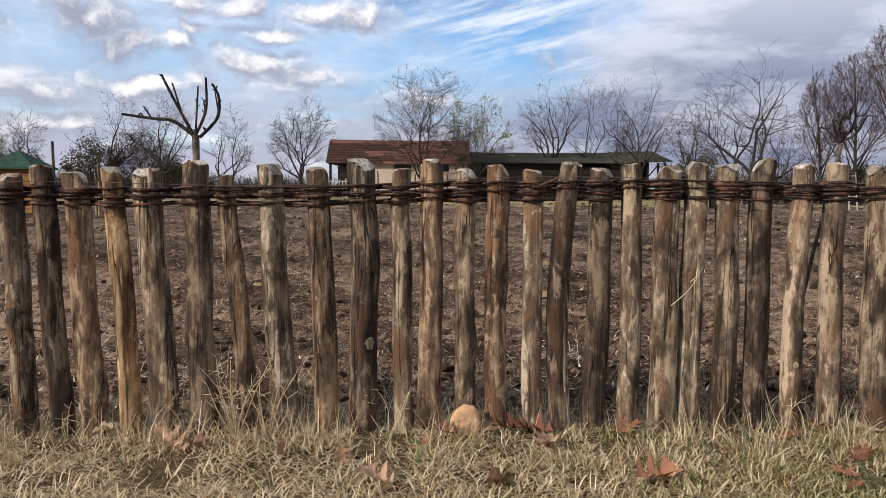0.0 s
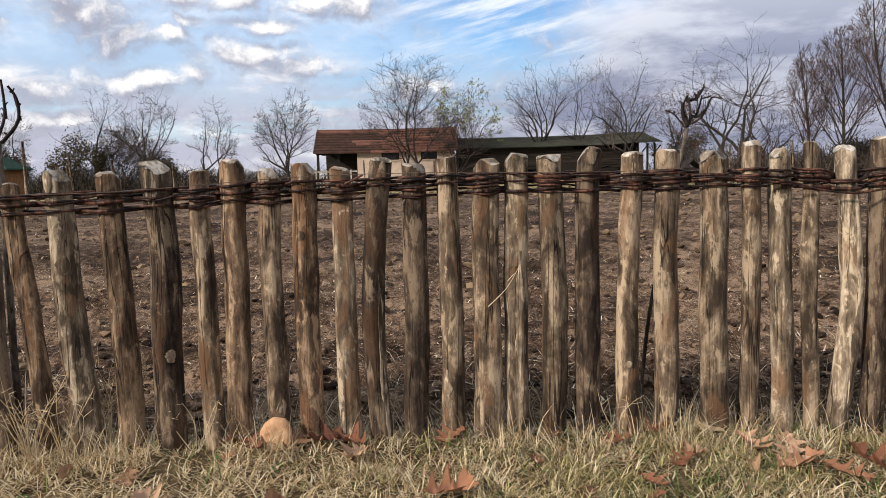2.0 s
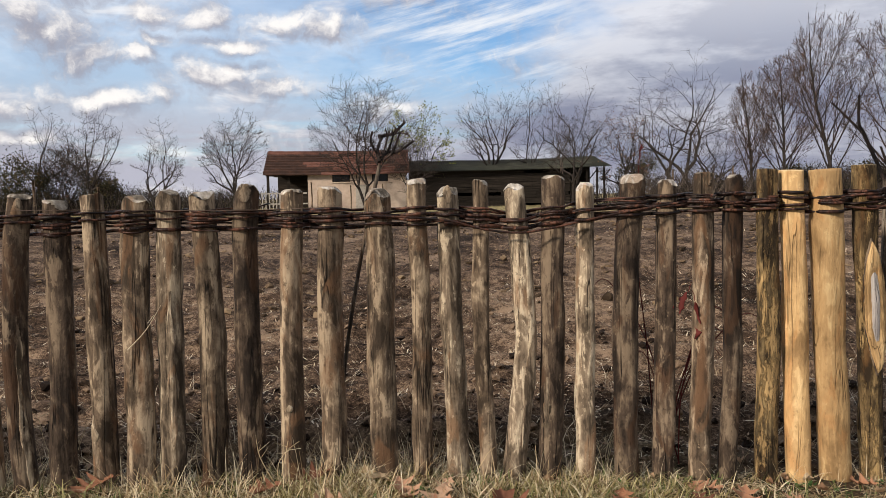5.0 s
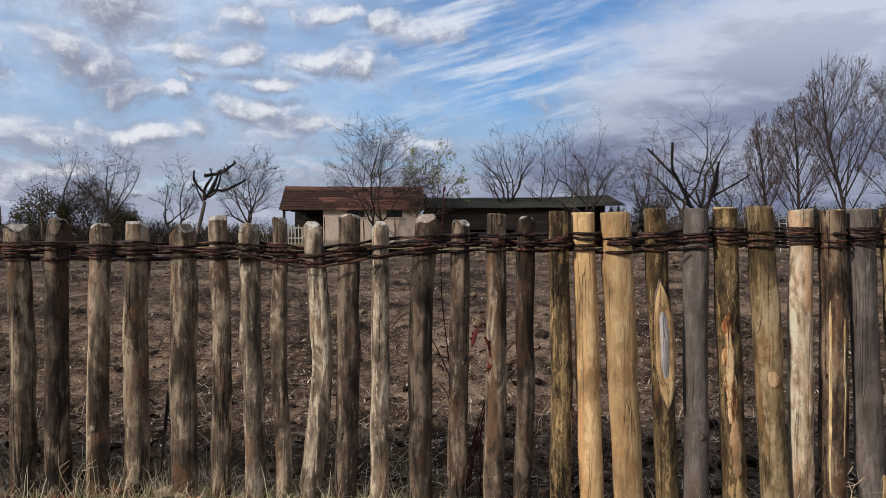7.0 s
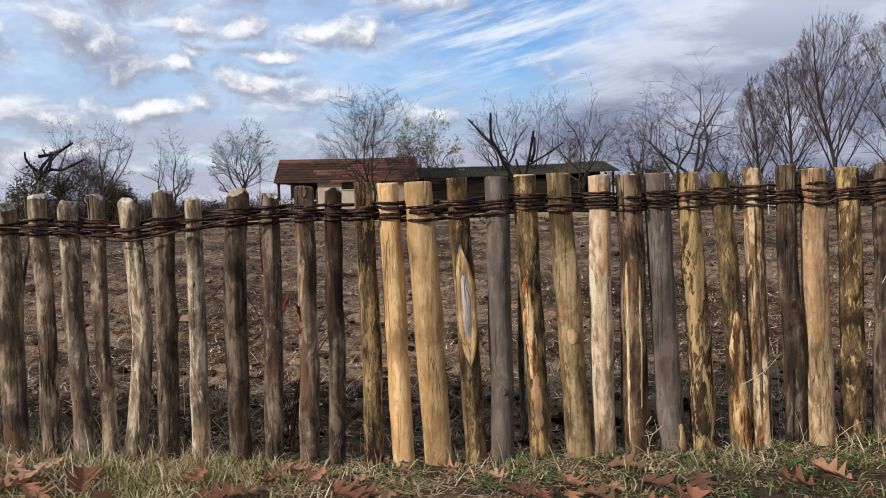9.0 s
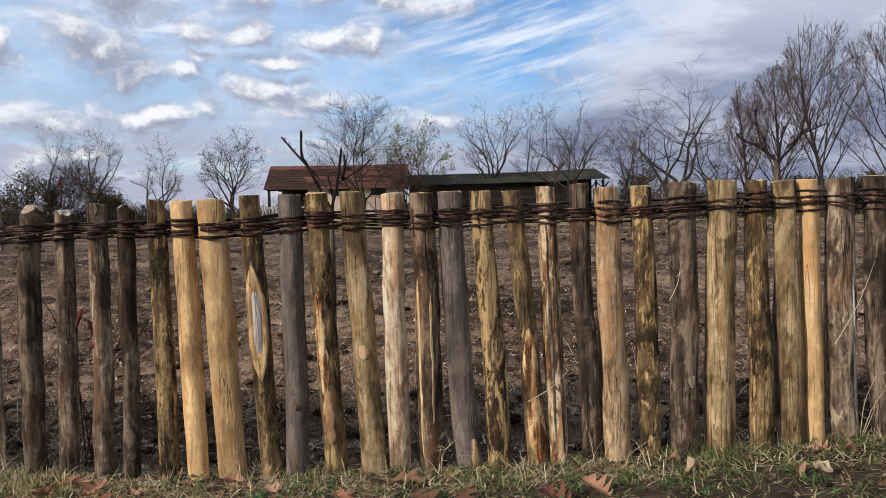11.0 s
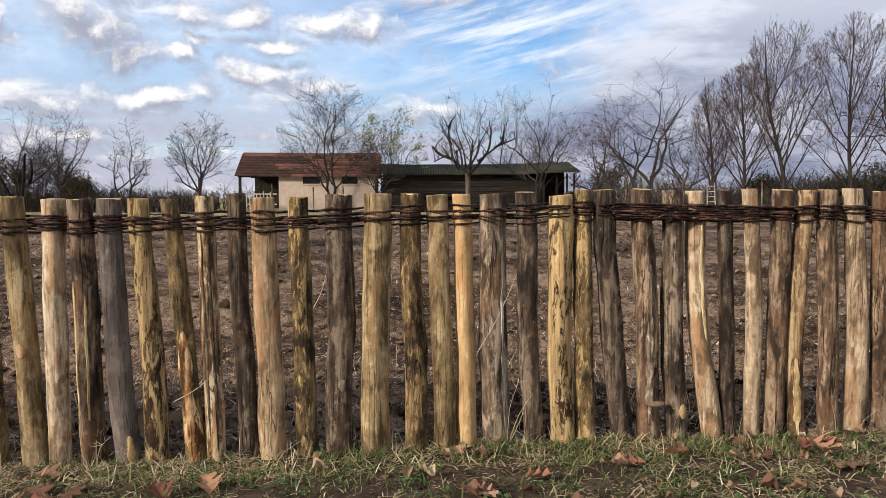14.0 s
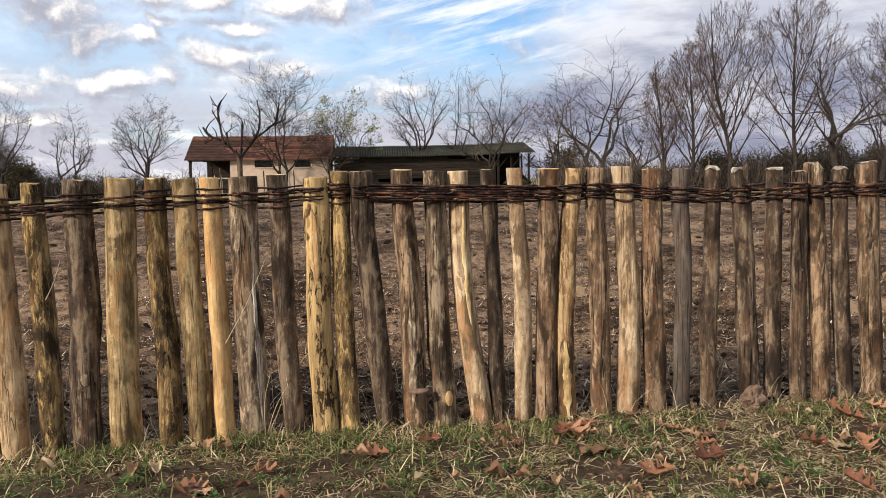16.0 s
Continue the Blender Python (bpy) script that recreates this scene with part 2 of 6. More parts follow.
    colour = n.mix(1.0, colour, n.add("ShaderNodeCombineColor", {0: shade, 1: shade, 2: shade}).outputs[0], "MULTIPLY")
    finish(n, b, colour, height, 0.9, 0.008)
    return m


GREY = wood("weathered_grey_wood", (0.048, 0.034, 0.023), (0.142, 0.103, 0.071), (0.345, 0.268, 0.186), 0.5)
DARK = wood("dark_weathered_wood", (0.024, 0.0165, 0.012), (0.074, 0.052, 0.037), (0.19, 0.142, 0.098), 0.5)
BROWN = wood("brown_weathered_wood", (0.044, 0.028, 0.018), (0.128, 0.085, 0.055), (0.30, 0.21, 0.135), 0.5)
OCHRE = wood("ochre_split_wood", (0.085, 0.052, 0.029), (0.24, 0.152, 0.080), (0.47, 0.33, 0.18), 0.65)
PALE = wood("pale_weathered_wood", (0.070, 0.052, 0.036), (0.205, 0.156, 0.110), (0.48, 0.395, 0.285), 0.5)
TAN = wood("tan_peeled_wood", (0.14, 0.090, 0.050), (0.305, 0.205, 0.115), (0.455, 0.33, 0.20), 0.45, cracks=0.5, depth=0.9)
FRESH = wood("fresh_yellow_wood", (0.30, 0.185, 0.085), (0.49, 0.318, 0.152), (0.62, 0.44, 0.228), 0.4, cracks=0.3, depth=0.6)
BUFF = wood("buff_peeled_wood", (0.17, 0.115, 0.068), (0.37, 0.268, 0.170), (0.54, 0.42, 0.285), 0.5, cracks=0.6, depth=0.95)
PEELED = wood("fresh_peeled_wood", (0.30, 0.20, 0.12), (0.60, 0.465, 0.315), (0.76, 0.645, 0.48), 0.5, patch=(0.24, 0.13, 0.07), patch_at=(0.64, 0.72), cracks=0.5)
MOSSY = wood("flaking_bark", (0.034, 0.023, 0.013), (0.125, 0.088, 0.045), (0.27, 0.190, 0.092), 0.4, patch=(0.43, 0.285, 0.130), patch_at=(0.46, 0.57))
BARKY = wood("rough_ochre_bark", (0.034, 0.022, 0.012), (0.130, 0.088, 0.042), (0.28, 0.19, 0.09), 0.3, patch=(0.42, 0.285, 0.13), patch_at=(0.51, 0.60))
FLAKED = wood("yellow_wood_with_bark_flakes", (0.046, 0.028, 0.015), (0.13, 0.082, 0.040), (0.26, 0.17, 0.08), 0.4, patch=(0.50, 0.345, 0.165), patch_at=(0.41, 0.47))
OLIVE = wood("olive_tan_wood", (0.110, 0.074, 0.036), (0.265, 0.188, 0.094), (0.42, 0.315, 0.178), 0.45, cracks=0.4, depth=0.9)
STRIPED = wood("striped_split_wood", (0.085, 0.050, 0.026), (0.30, 0.195, 0.102), (0.54, 0.42, 0.27), 0.85, cracks=0.9, depth=1.3)
SLATE = wood("slate_grey_wood", (0.066, 0.054, 0.047), (0.122, 0.099, 0.085), (0.195, 0.162, 0.138), 0.35, cracks=0.2, depth=0.55)
CUT_OLD = wood("weathered_cut_wood", (0.15, 0.127, 0.10), (0.31, 0.275, 0.232), (0.52, 0.48, 0.43), 0.4, cracks=0.3)
CUT_NEW = wood("fresh_cut_wood", (0.36, 0.24, 0.11), (0.58, 0.43, 0.22), (0.70, 0.56, 0.34), 0.4, cracks=0.2)
TORN = wood("torn_orange_wood", (0.10, 0.045, 0.020), (0.40, 0.205, 0.080), (0.66, 0.47, 0.26), 0.75, depth=1.3)
HEART = wood("bare_grey_heartwood", (0.36, 0.325, 0.305), (0.48, 0.44, 0.415), (0.60, 0.56, 0.525), 0.5, cracks=0.3, depth=0.6)
KNOT = wood("knot_wood", (0.085, 0.062, 0.042), (0.25, 0.20, 0.14), (0.46, 0.39, 0.29), 0.3, cracks=0.5)
WITHY = wood("willow_bark", (0.010, 0.006, 0.006), (0.032, 0.016, 0.013), (0.13, 0.058, 0.038), 0.35, rough=0.42, cracks=0.1)
SAPLING = wood("fruit_tree_bark", (0.008, 0.006, 0.006), (0.019, 0.014, 0.013), (0.06, 0.042, 0.036), 0.4)
TRUNK = wood("young_trunk_bark", (0.045, 0.036, 0.029), (0.10, 0.08, 0.063), (0.20, 0.165, 0.13), 0.4)
KINDS = {"grey": GREY, "dark": DARK, "brown": BROWN, "ochre": OCHRE, "pale": PALE, "tan": TAN, "fresh": FRESH, "peeled": PEELED, "mossy": MOSSY, "slate": SLATE, "buff": BUFF, "barky": BARKY, "flaked": FLAKED, "olive": OLIVE, "striped": STRIPED}


def mottled(name, a, b_, c, scale, rough=0.9, bump=0.5, distance=0.01, island=False, stretch=(1, 1, 1), space="Object"):
    """A surface in three tones at two scales."""
    m, n, b = material(name, rough, 0.15)
    p = n.vmath("MULTIPLY", n.add("ShaderNodeTexCoord").outputs[space], stretch)
    fine = n.noise(p, scale, 6.0, 0.65)
    broad = n.noise(p, scale * 0.13, 4.0, 0.6)
    tone = n.math("ADD", n.math("MULTIPLY", fine, 0.6), n.math("MULTIPLY", broad, 0.4))
    if island:
        tone = n.math("MULTIPLY_ADD", n.math("SUBTRACT", n.add("ShaderNodeNewGeometry").outputs["Random Per Island"], 0.5), 0.55, tone)
    finish(n, b, n.ramp(tone, [(0.30, a), (0.50, b_), (0.70, c)]), fine, bump, distance)
    return m


def leafy(name, stops, thin=0.35, island=False):
    """A thin leaf or blade, some light shining through; its tone changes from piece to piece."""
    m, n, b = material(name, 0.75, 0.2)
    source = n.add("ShaderNodeNewGeometry").outputs["Random Per Island"] if island else n.add("ShaderNodeObjectInfo").outputs["Random"]
    grain = n.noise(n.add("ShaderNodeTexCoord").outputs["Object"], 60.0, 3.0)
    tone = n.math("MULTIPLY_ADD", n.math("SUBTRACT", grain, 0.5), 0.4, source)
    colour = n.ramp(tone, stops)
    finish(n, b, colour, grain, 0.25, 0.002)
    glow = n.add("ShaderNodeBsdfTranslucent", {"Color": colour})
    both = n.add("ShaderNodeMixShader", {0: thin, 1: b.outputs[0], 2: glow.outputs[0]})
    out = [x for x in n.tree.nodes if x.bl_idname == "ShaderNodeOutputMaterial"][0]
    n.tree.links.new(both.outputs[0], out.inputs[0])
    return m


STRAW = leafy("dry_straw", [(0.0, (0.20, 0.13, 0.068)), (0.3, (0.47, 0.35, 0.205)), (0.7, (0.70, 0.585, 0.39)), (1.0, (0.80, 0.72, 0.54))], 0.25, True)
LITTER = leafy("trodden_straw", [(0.0, (0.10, 0.065, 0.036)), (0.35, (0.29, 0.205, 0.115)), (0.7, (0.53, 0.42, 0.26)), (1.0, (0.74, 0.65, 0.48))], 0.2, True)
HAY = leafy("yellowed_grass", [(0.0, (0.13, 0.115, 0.045)), (0.4, (0.30, 0.265, 0.105)), (0.75, (0.50, 0.44, 0.22)), (1.0, (0.70, 0.62, 0.40))], 0.3, True)
BLADE = leafy("green_blade", [(0.0, (0.050, 0.075, 0.024)), (0.4, (0.11, 0.150, 0.045)), (0.7, (0.20, 0.225, 0.085)), (1.0, (0.42, 0.38, 0.19))], 0.3, True)
HERB = leafy("green_herb_leaf", [(0.0, (0.030, 0.075, 0.022)), (0.6, (0.065, 0.14, 0.04)), (1.0, (0.13, 0.20, 0.07))], 0.25, True)
OAK = leafy("fallen_oak_leaf", [(0.0, (0.13, 0.055, 0.036)), (0.3, (0.25, 0.108, 0.064)), (0.6, (0.36, 0.175, 0.100)), (0.85, (0.43, 0.245, 0.155)), (1.0, (0.49, 0.33, 0.23))], 0.15)
DULL = leafy("dull_fallen_leaf", [(0.0, (0.13, 0.065, 0.042)), (0.5, (0.27, 0.16, 0.095)), (0.85, (0.40, 0.27, 0.165)), (1.0, (0.52, 0.42, 0.28))], 0.15)
RED_LEAF = leafy("red_bramble_leaf", [(0.0, (0.07, 0.014, 0.014)), (1.0, (0.17, 0.035, 0.030))], 0.3)
GREENISH = leafy("late_green_leaf", [(0.0, (0.11, 0.13, 0.03)), (0.6, (0.25, 0.28, 0.07)), (1.0, (0.42, 0.40, 0.13))], 0.35, True)
RUSSET = leafy("withered_leaf", [(0.0, (0.07, 0.035, 0.020)), (0.6, (0.16, 0.08, 0.045)), (1.0, (0.28, 0.16, 0.09))], 0.3, True)
EVERGREEN = leafy("dark_bush_leaf", [(0.0, (0.025, 0.028, 0.014)), (0.6, (0.06, 0.055, 0.025)), (1.0, (0.14, 0.10, 0.05))], 0.25, True)
DEBRIS = leafy("withered_field_scraps", [(0.0, (0.055, 0.034, 0.024)), (0.45, (0.16, 0.098, 0.066)), (0.8, (0.33, 0.23, 0.155)), (1.0, (0.60, 0.50, 0.38))], 0.1, True)
CHAFF = leafy("pale_field_litter", [(0.0, (0.20, 0.145, 0.09)), (0.45, (0.46, 0.37, 0.25)), (1.0, (0.76, 0.69, 0.56))], 0.1, True)
# darker than the far clods: the fence's shade is put into the colour
CLOD = mottled("shaded_soil_clod", (0.016, 0.010, 0.007), (0.072, 0.047, 0.031), (0.22, 0.152, 0.102), 60.0, 0.95, 0.8, 0.02, True)
# the same soil without the painted shade
FAR_CLOD = mottled("unshaded_soil_clod", (0.042, 0.028, 0.017), (0.118, 0.080, 0.049), (0.225, 0.16, 0.10), 16.0, 0.95, 0.8, 0.02, True)
BARK = mottled("winter_tree_bark", (0.014, 0.0115, 0.0105), (0.033, 0.027, 0.024), (0.085, 0.071, 0.063), 9.0)
TWIG = mottled("winter_twigs", (0.017, 0.013, 0.0115), (0.037, 0.029, 0.025), (0.088, 0.070, 0.060), 1.2, island=True)
RUST_TWIG = mottled("russet_twigs", (0.024, 0.0155, 0.013), (0.052, 0.034, 0.026), (0.115, 0.078, 0.060), 1.2, island=True)
STONE = mottled("orange_sandstone", (0.38, 0.20, 0.10), (0.55, 0.33, 0.19), (0.66, 0.45, 0.29), 30.0, 0.9, 0.4)
LUMP = mottled("rotten_stump_wood", (0.07, 0.045, 0.035), (0.17, 0.115, 0.085), (0.30, 0.22, 0.17), 30.0, 0.95, 0.9)
PLASTER = mottled("pale_pink_plaster", (0.40, 0.31, 0.25), (0.54, 0.43, 0.35), (0.64, 0.54, 0.45), 3.0, 0.9, 0.2)
TILE = mottled("old_red_roof_tile", (0.075, 0.036, 0.029), (0.165, 0.078, 0.060), (0.27, 0.135, 0.105), 2.2, 0.85, 0.6, 0.03, stretch=(1.0, 0.5, 2.0))
TILE_DARK = mottled("sooty_roof_tile", (0.022, 0.014, 0.012), (0.055, 0.030, 0.023), (0.12, 0.058, 0.040), 2.2, 0.85, 0.6, 0.03)
SHEET = mottled("mossy_corrugated_sheet", (0.010, 0.011, 0.009), (0.025, 0.026, 0.020), (0.070, 0.070, 0.052), 1.6, 0.9, 0.4, 0.02)
PLANK = mottled("tarred_barn_plank", (0.007, 0.006, 0.005), (0.021, 0.017, 0.014), (0.060, 0.048, 0.039), 4.0, 0.9, 0.6, 0.02, stretch=(0.2, 1, 3))
GLASS_DARK = mottled("dusty_window_pane", (0.020, 0.022, 0.026), (0.032, 0.036, 0.042), (0.06, 0.065, 0.07), 3.0, 0.15, 0.05)
WHITEWOOD = mottled("whitewashed_lath", (0.25, 0.23, 0.20), (0.40, 0.37, 0.33), (0.55, 0.52, 0.47), 6.0)
HUT_ROOF = mottled("green_felt_roof", (0.015, 0.035, 0.026), (0.03, 0.065, 0.045), (0.06, 0.10, 0.07), 5.0)
HUT_WALL = mottled("orange_log_wall", (0.12, 0.055, 0.02), (0.22, 0.11, 0.045), (0.32, 0.17, 0.07), 6.0)
WIRE = mottled("rusty_wire", (0.05, 0.035, 0.03), (0.10, 0.07, 0.055), (0.18, 0.13, 0.10), 40.0, 0.6)


def ground_material():
    """Soil under everything: bare dark earth, trodden verge, ploughed field, a straw-coloured meadow far off."""
    m, n, b = material("ground_soil", 0.95, 0.1)
    p = n.add("ShaderNodeTexCoord").outputs["Object"]
    xyz = n.add("ShaderNodeSeparateXYZ", {0: p}).outputs
    fine = n.noise(p, 38.0, 6.0, 0.7)
    mid = n.noise(p, 7.0, 5.0, 0.65)
    broad = n.noise(p, 0.35, 4.0, 0.6)
    tone = n.math("ADD", n.math("MULTIPLY", fine, 0.45), n.math("MULTIPLY", mid, 0.55))
    soil = n.ramp(tone, [(0.34, (0.020, 0.013, 0.010)), (0.50, (0.058, 0.040, 0.029)), (0.68, (0.15, 0.107, 0.078))])
    crumb = n.noise(p, 85.0, 5.0, 0.75)
    earth = n.math("ADD", n.math("MULTIPLY", crumb, 0.40), n.math("MULTIPLY", tone, 0.60))
    field = n.ramp(n.math("MULTIPLY_ADD", n.math("SUBTRACT", broad, 0.5), 0.4, earth), [(0.42, (0.014, 0.009, 0.006)), (0.50, (0.084, 0.054, 0.037)), (0.57, (0.27, 0.19, 0.13))])
    meadow = n.ramp(n.math("MULTIPLY_ADD", n.math("SUBTRACT", broad, 0.5), 0.8, mid), [(0.35, (0.13, 0.11, 0.05)), (0.50, (0.24, 0.20, 0.10)), (0.65, (0.36, 0.29, 0.16))])
    verge = n.ramp(tone, [(0.36, (0.032, 0.022, 0.013)), (0.50, (0.105, 0.076, 0.043)), (0.64, (0.26, 0.197, 0.114))])
    wobble = n.math("SUBTRACT", mid, 0.5)
    colour = n.mix(n.smooth(n.math("MULTIPLY_ADD", wobble, 2.0, xyz[0]), 5.0, 2.6), soil, verge)
    colour = n.mix(n.smooth(xyz[1], 4.1, 5.2), colour, field)
    colour = n.mix(n.smooth(n.math("MULTIPLY_ADD", n.math("SUBTRACT", broad, 0.5), 18.0, xyz[1]), 40.0, 47.0), colour, meadow)
    finish(n, b, colour, n.math("ADD", n.math("MULTIPLY", fine, 0.5), mid), 0.7, 0.03)
    return m


SOIL = ground_material()


# ---- mesh helpers ----
def mesh(name, verts, faces, materials, index=None, smooth=True):
    me = bpy.data.meshes.new(name)
    me.from_pydata([tuple(map(float, v)) for v in verts], [], faces)
    for m in materials:
        me.materials.append(m)
    if index is not None:
        me.polygons.foreach_set("material_index", index)
    me.polygons.foreach_set("use_smooth", [smooth] * len(me.polygons))
    me.update()
    return me


def bm_mesh(name, bm, m, smooth=False):
    me = bpy.data.meshes.new(name)
    bm.to_mesh(me)
    bm.free()
    me.materials.append(m)
    me.polygons.foreach_set("use_smooth", [smooth] * len(me.polygons))
    return me


def part(name, me, parent, label="", at=None):
    """One mesh object under a thing or a part."""
    ob = new(name, me)
    ob.parent = parent
    if at is not None:
        ob.matrix_basis = at
    return tagged(ob, label)


def box(bm, x0, x1, y0, y1, z0, z1, wear=0.0):
    vs = [bm.verts.new((x + random.uniform(-wear, wear), y + random.uniform(-wear, wear), z + random.uniform(-wear, wear))) for x in (x0, x1) for y in (y0, y1) for z in (z0, z1)]
    for f in ((0, 1, 3, 2), (4, 6, 7, 5), (0, 4, 5, 1), (2, 3, 7, 6), (0, 2, 6, 4), (1, 5, 7, 3)):
        bm.faces.new([vs[i] for i in f])


def box_mesh(name, m, *size, wear=0.0):
    bm = bmesh.new()
    box(bm, *size, wear=wear)
    return bm_mesh(name, bm, m)


def tube(points, radii, sides=6, closed=True):
    """A round rod along the points: vertices and faces."""
    pts = [Vector(p) for p in points]
    verts, faces = [], []
    for i, p in enumerate(pts):
        d = (pts[min(i + 1, len(pts) - 1)] - pts[max(i - 1, 0)]).normalized()
        a = d.cross(Vector((0.31, 0.94, 0.11))).normalized()
        b = d.cross(a)
        for k in range(sides):
            w = 2 * math.pi * k / sides
            verts.append(p + (a * math.cos(w) + b * math.sin(w)) * radii[i])
    for i in range(len(pts) - 1):
        for k in range(sides):
            j = (k + 1) % sides
            faces.append((i * sides + k, i * sides + j, (i + 1) * sides + j, (i + 1) * sides + k))
    if closed:
        faces.append(tuple(range(sides)))
        faces.append(tuple((len(pts) - 1) * sides + k for k in reversed(range(sides))))
    return verts, faces


def joined(pieces):
    verts, faces = [], []
    for v, f in pieces:
        o = len(verts)
        verts.extend(v)
        faces.extend(tuple(i + o for i in q) for q in f)
    return verts, faces


def spline(points, steps=5):
    """Points eased through the given ones."""
    p = [Vector(q) for q in points]
    out = []
    for i in range(len(p) - 1):
        a, b, c, d = p[max(i - 1, 0)], p[i], p[i + 1], p[min(i + 2, len(p) - 1)]
        for k in range(steps):
            t = k / steps
            out.append(0.5 * ((2 * b) + (c - a) * t + (2 * a - 5 * b + 4 * c - d) * t * t + (3 * b - a - 3 * c + d) * t ** 3))
    return out + [p[-1]]


# ---- the ground: one sheet from the verge to the horizon ----
def fence_y(x):
    return 3.995 + 0.025 * x


BANK_X = (-4.0, -1.8, 0.2, 2.0, 3.4, 4.1, 5.0, 6.0, 7.0, 8.0, 9.0, 10.3, 11.5, 14.0)
BANK_Z = (0.04, 0.06, 0.07, 0.04, -0.05, -0.10, -0.092, -0.09, -0.045, -0.008, -0.005, 0.045, 0.065, 0.07)


def fbm(x, y, z=0.0, octaves=4):
    return noise.fractal((x, y, z), 0.6, 2.1, octaves)


def ground_z(x, y):
    """Height of the ground."""
    bank = float(np.interp(x, BANK_X, BANK_Z))
    f = fence_y(x)
    near = min(max((f - 0.05 - y) / 1.1, 0.0), 1.0)
    verge = bank * (1 - 0.6 * near) - 0.03 * near + 0.012 * fbm(x * 3, y * 3) + 0.006 * fbm(x * 14, y * 14)
    if y <= f:
        return verge
    k = min((y - f) / 0.5, 1.0)
    furrow = 0.05 * math.sin((y + 0.04 * x) * 2 * math.pi / 0.62 + 1.5 * fbm(x * 0.5, y * 0.5, 3.0, 2))
    if y < 60:
        fade = min(1.0, 14 / max(y, 1)) if y > 14 else 1.0
        field = -0.05 + furrow * fade + 0.06 * fbm(x * 1.6, y * 1.6, 1.0) + 0.035 * fbm(x * 6.5, y * 6.5, 2.0, 3)
        field += max(0.0, y - 8) * 0.0095
    else:
        field = 0.44 + 0.15 * fbm(x * 0.03, y * 0.03)
    return verge * (1 - k) + field * k


def steps(lo, hi, step):
    return list(np.arange(lo, hi, step))


def outward(start, end, step, growth):
    out, v = [], start
    while v < end:
        out.append(v)
        v += step
        step *= growth
    return out + [end]


gx = [-v for v in reversed(outward(5.0, 1500.0, 0.1, 1.16))] + steps(-4.95, 14.0, 0.085) + outward(14.0, 1500.0, 0.1, 1.16)
gy = [-v for v in reversed(outward(1.0, 800.0, 0.5, 1.3))] + steps(-0.8, 2.6, 0.2) + steps(2.6, 8.5, 0.066) + outward(8.5, 1800.0, 0.06, 1.035)
gverts = [(x, y, ground_z(x, y)) for y in gy for x in gx]
gfaces = [(r * len(gx) + c, r * len(gx) + c + 1, (r + 1) * len(gx) + c + 1, (r + 1) * len(gx) + c) for r in range(len(gy) - 1) for c in range(len(gx) - 1)]
ground = new("ground", mesh("ground", gverts, gfaces, [SOIL]))
tagged(ground, "trodden grass verge, bare dark soil and ploughed brown field", "ground", kind="structure")

# ---- the fence: hewn stakes bound by woven willow rods ----
fence = tagged(new("stake_fence"), "rustic fence of hewn wooden stakes bound with woven willow rods", "fence")
LABELS = {"grey": "weathered grey-brown stake", "dark": "dark weathered stake", "brown": "brown weathered stake", "ochre": "ochre split stake", "pale": "pale lichen-grey stake",
          "tan": "tan peeled stake", "fresh": "fresh yellow peeled stake", "peeled": "freshly peeled pale stake", "mossy": "stake with flaking dark bark over yellow wood", "slate": "slate-grey smooth stake", "buff": "buff peeled stake", "barky": "stake in rough ochre-brown bark", "flaked": "yellow stake with dark flakes of bark", "olive": "olive-tan weathered stake", "striped": "tan split stake with dark stripes"}
STAKES = []


class Shape:
    """The surface of one stake: where its skin lies at an angle and a height."""

    def __init__(self, xt, zt, xb, zb, w, bend, seed):
        self.a, self.b, self.r, self.bend, self.seed = Vector((xb, fence_y(xb), zb)), Vector((xt, fence_y(xt) + 0.012, zt)), w / 2, bend, seed
        rnd = random.Random(seed)
        self.phase, self.flat = rnd.uniform(0, 6.28), rnd.uniform(0.86, 1.0)
        self.bumps = [(rnd.uniform(0.08, 0.9), rnd.uniform(0, 6.28), rnd.uniform(0.03, 0.17)) for _ in range(6)]
        self.flare = rnd.uniform(0.0, 0.14)

    def axis(self, s):
        p = self.a.lerp(self.b, s)
        p.x += self.bend * math.sin(math.pi * min(max(s, 0), 1)) + 0.016 * noise.noise((self.seed, s * 2.3, 0.5)) + 0.005 * noise.noise((self.seed, s * 7.0, 2.5))
        p.y += 0.012 * noise.noise((self.seed, s * 2.0, 7.5))
        return p

    def skin(self, w, s):
        c, d = math.cos(w), math.sin(w)
        k = 1.0 + 0.055 * math.sin(3 * w + self.phase + 1.3 * s) + 0.085 * noise.noise((c * 1.2 + self.seed, d * 1.2, s * 3.2)) + 0.045 * noise.noise((c * 2.0, d * 2.0 + self.seed, s * 11.0))
        k += 0.05 * noise.noise((c * 5.5, d * 5.5 + self.seed, s * 1.1)) + 0.035 * noise.noise((c * 11, d * 11 + self.seed, s * 5.0))
        for bs, bw, h in self.bumps:
            q = ((s - bs) * 14) ** 2 + (math.remainder(w - bw, 2 * math.pi) * 1.6) ** 2
            k += h * math.exp(-q)
        k *= 1.0 + self.flare * (0.5 - s)
        p = self.axis(s)
        return Vector((p.x + c * self.r * k, p.y + d * self.r * k * self.flat, p.z))


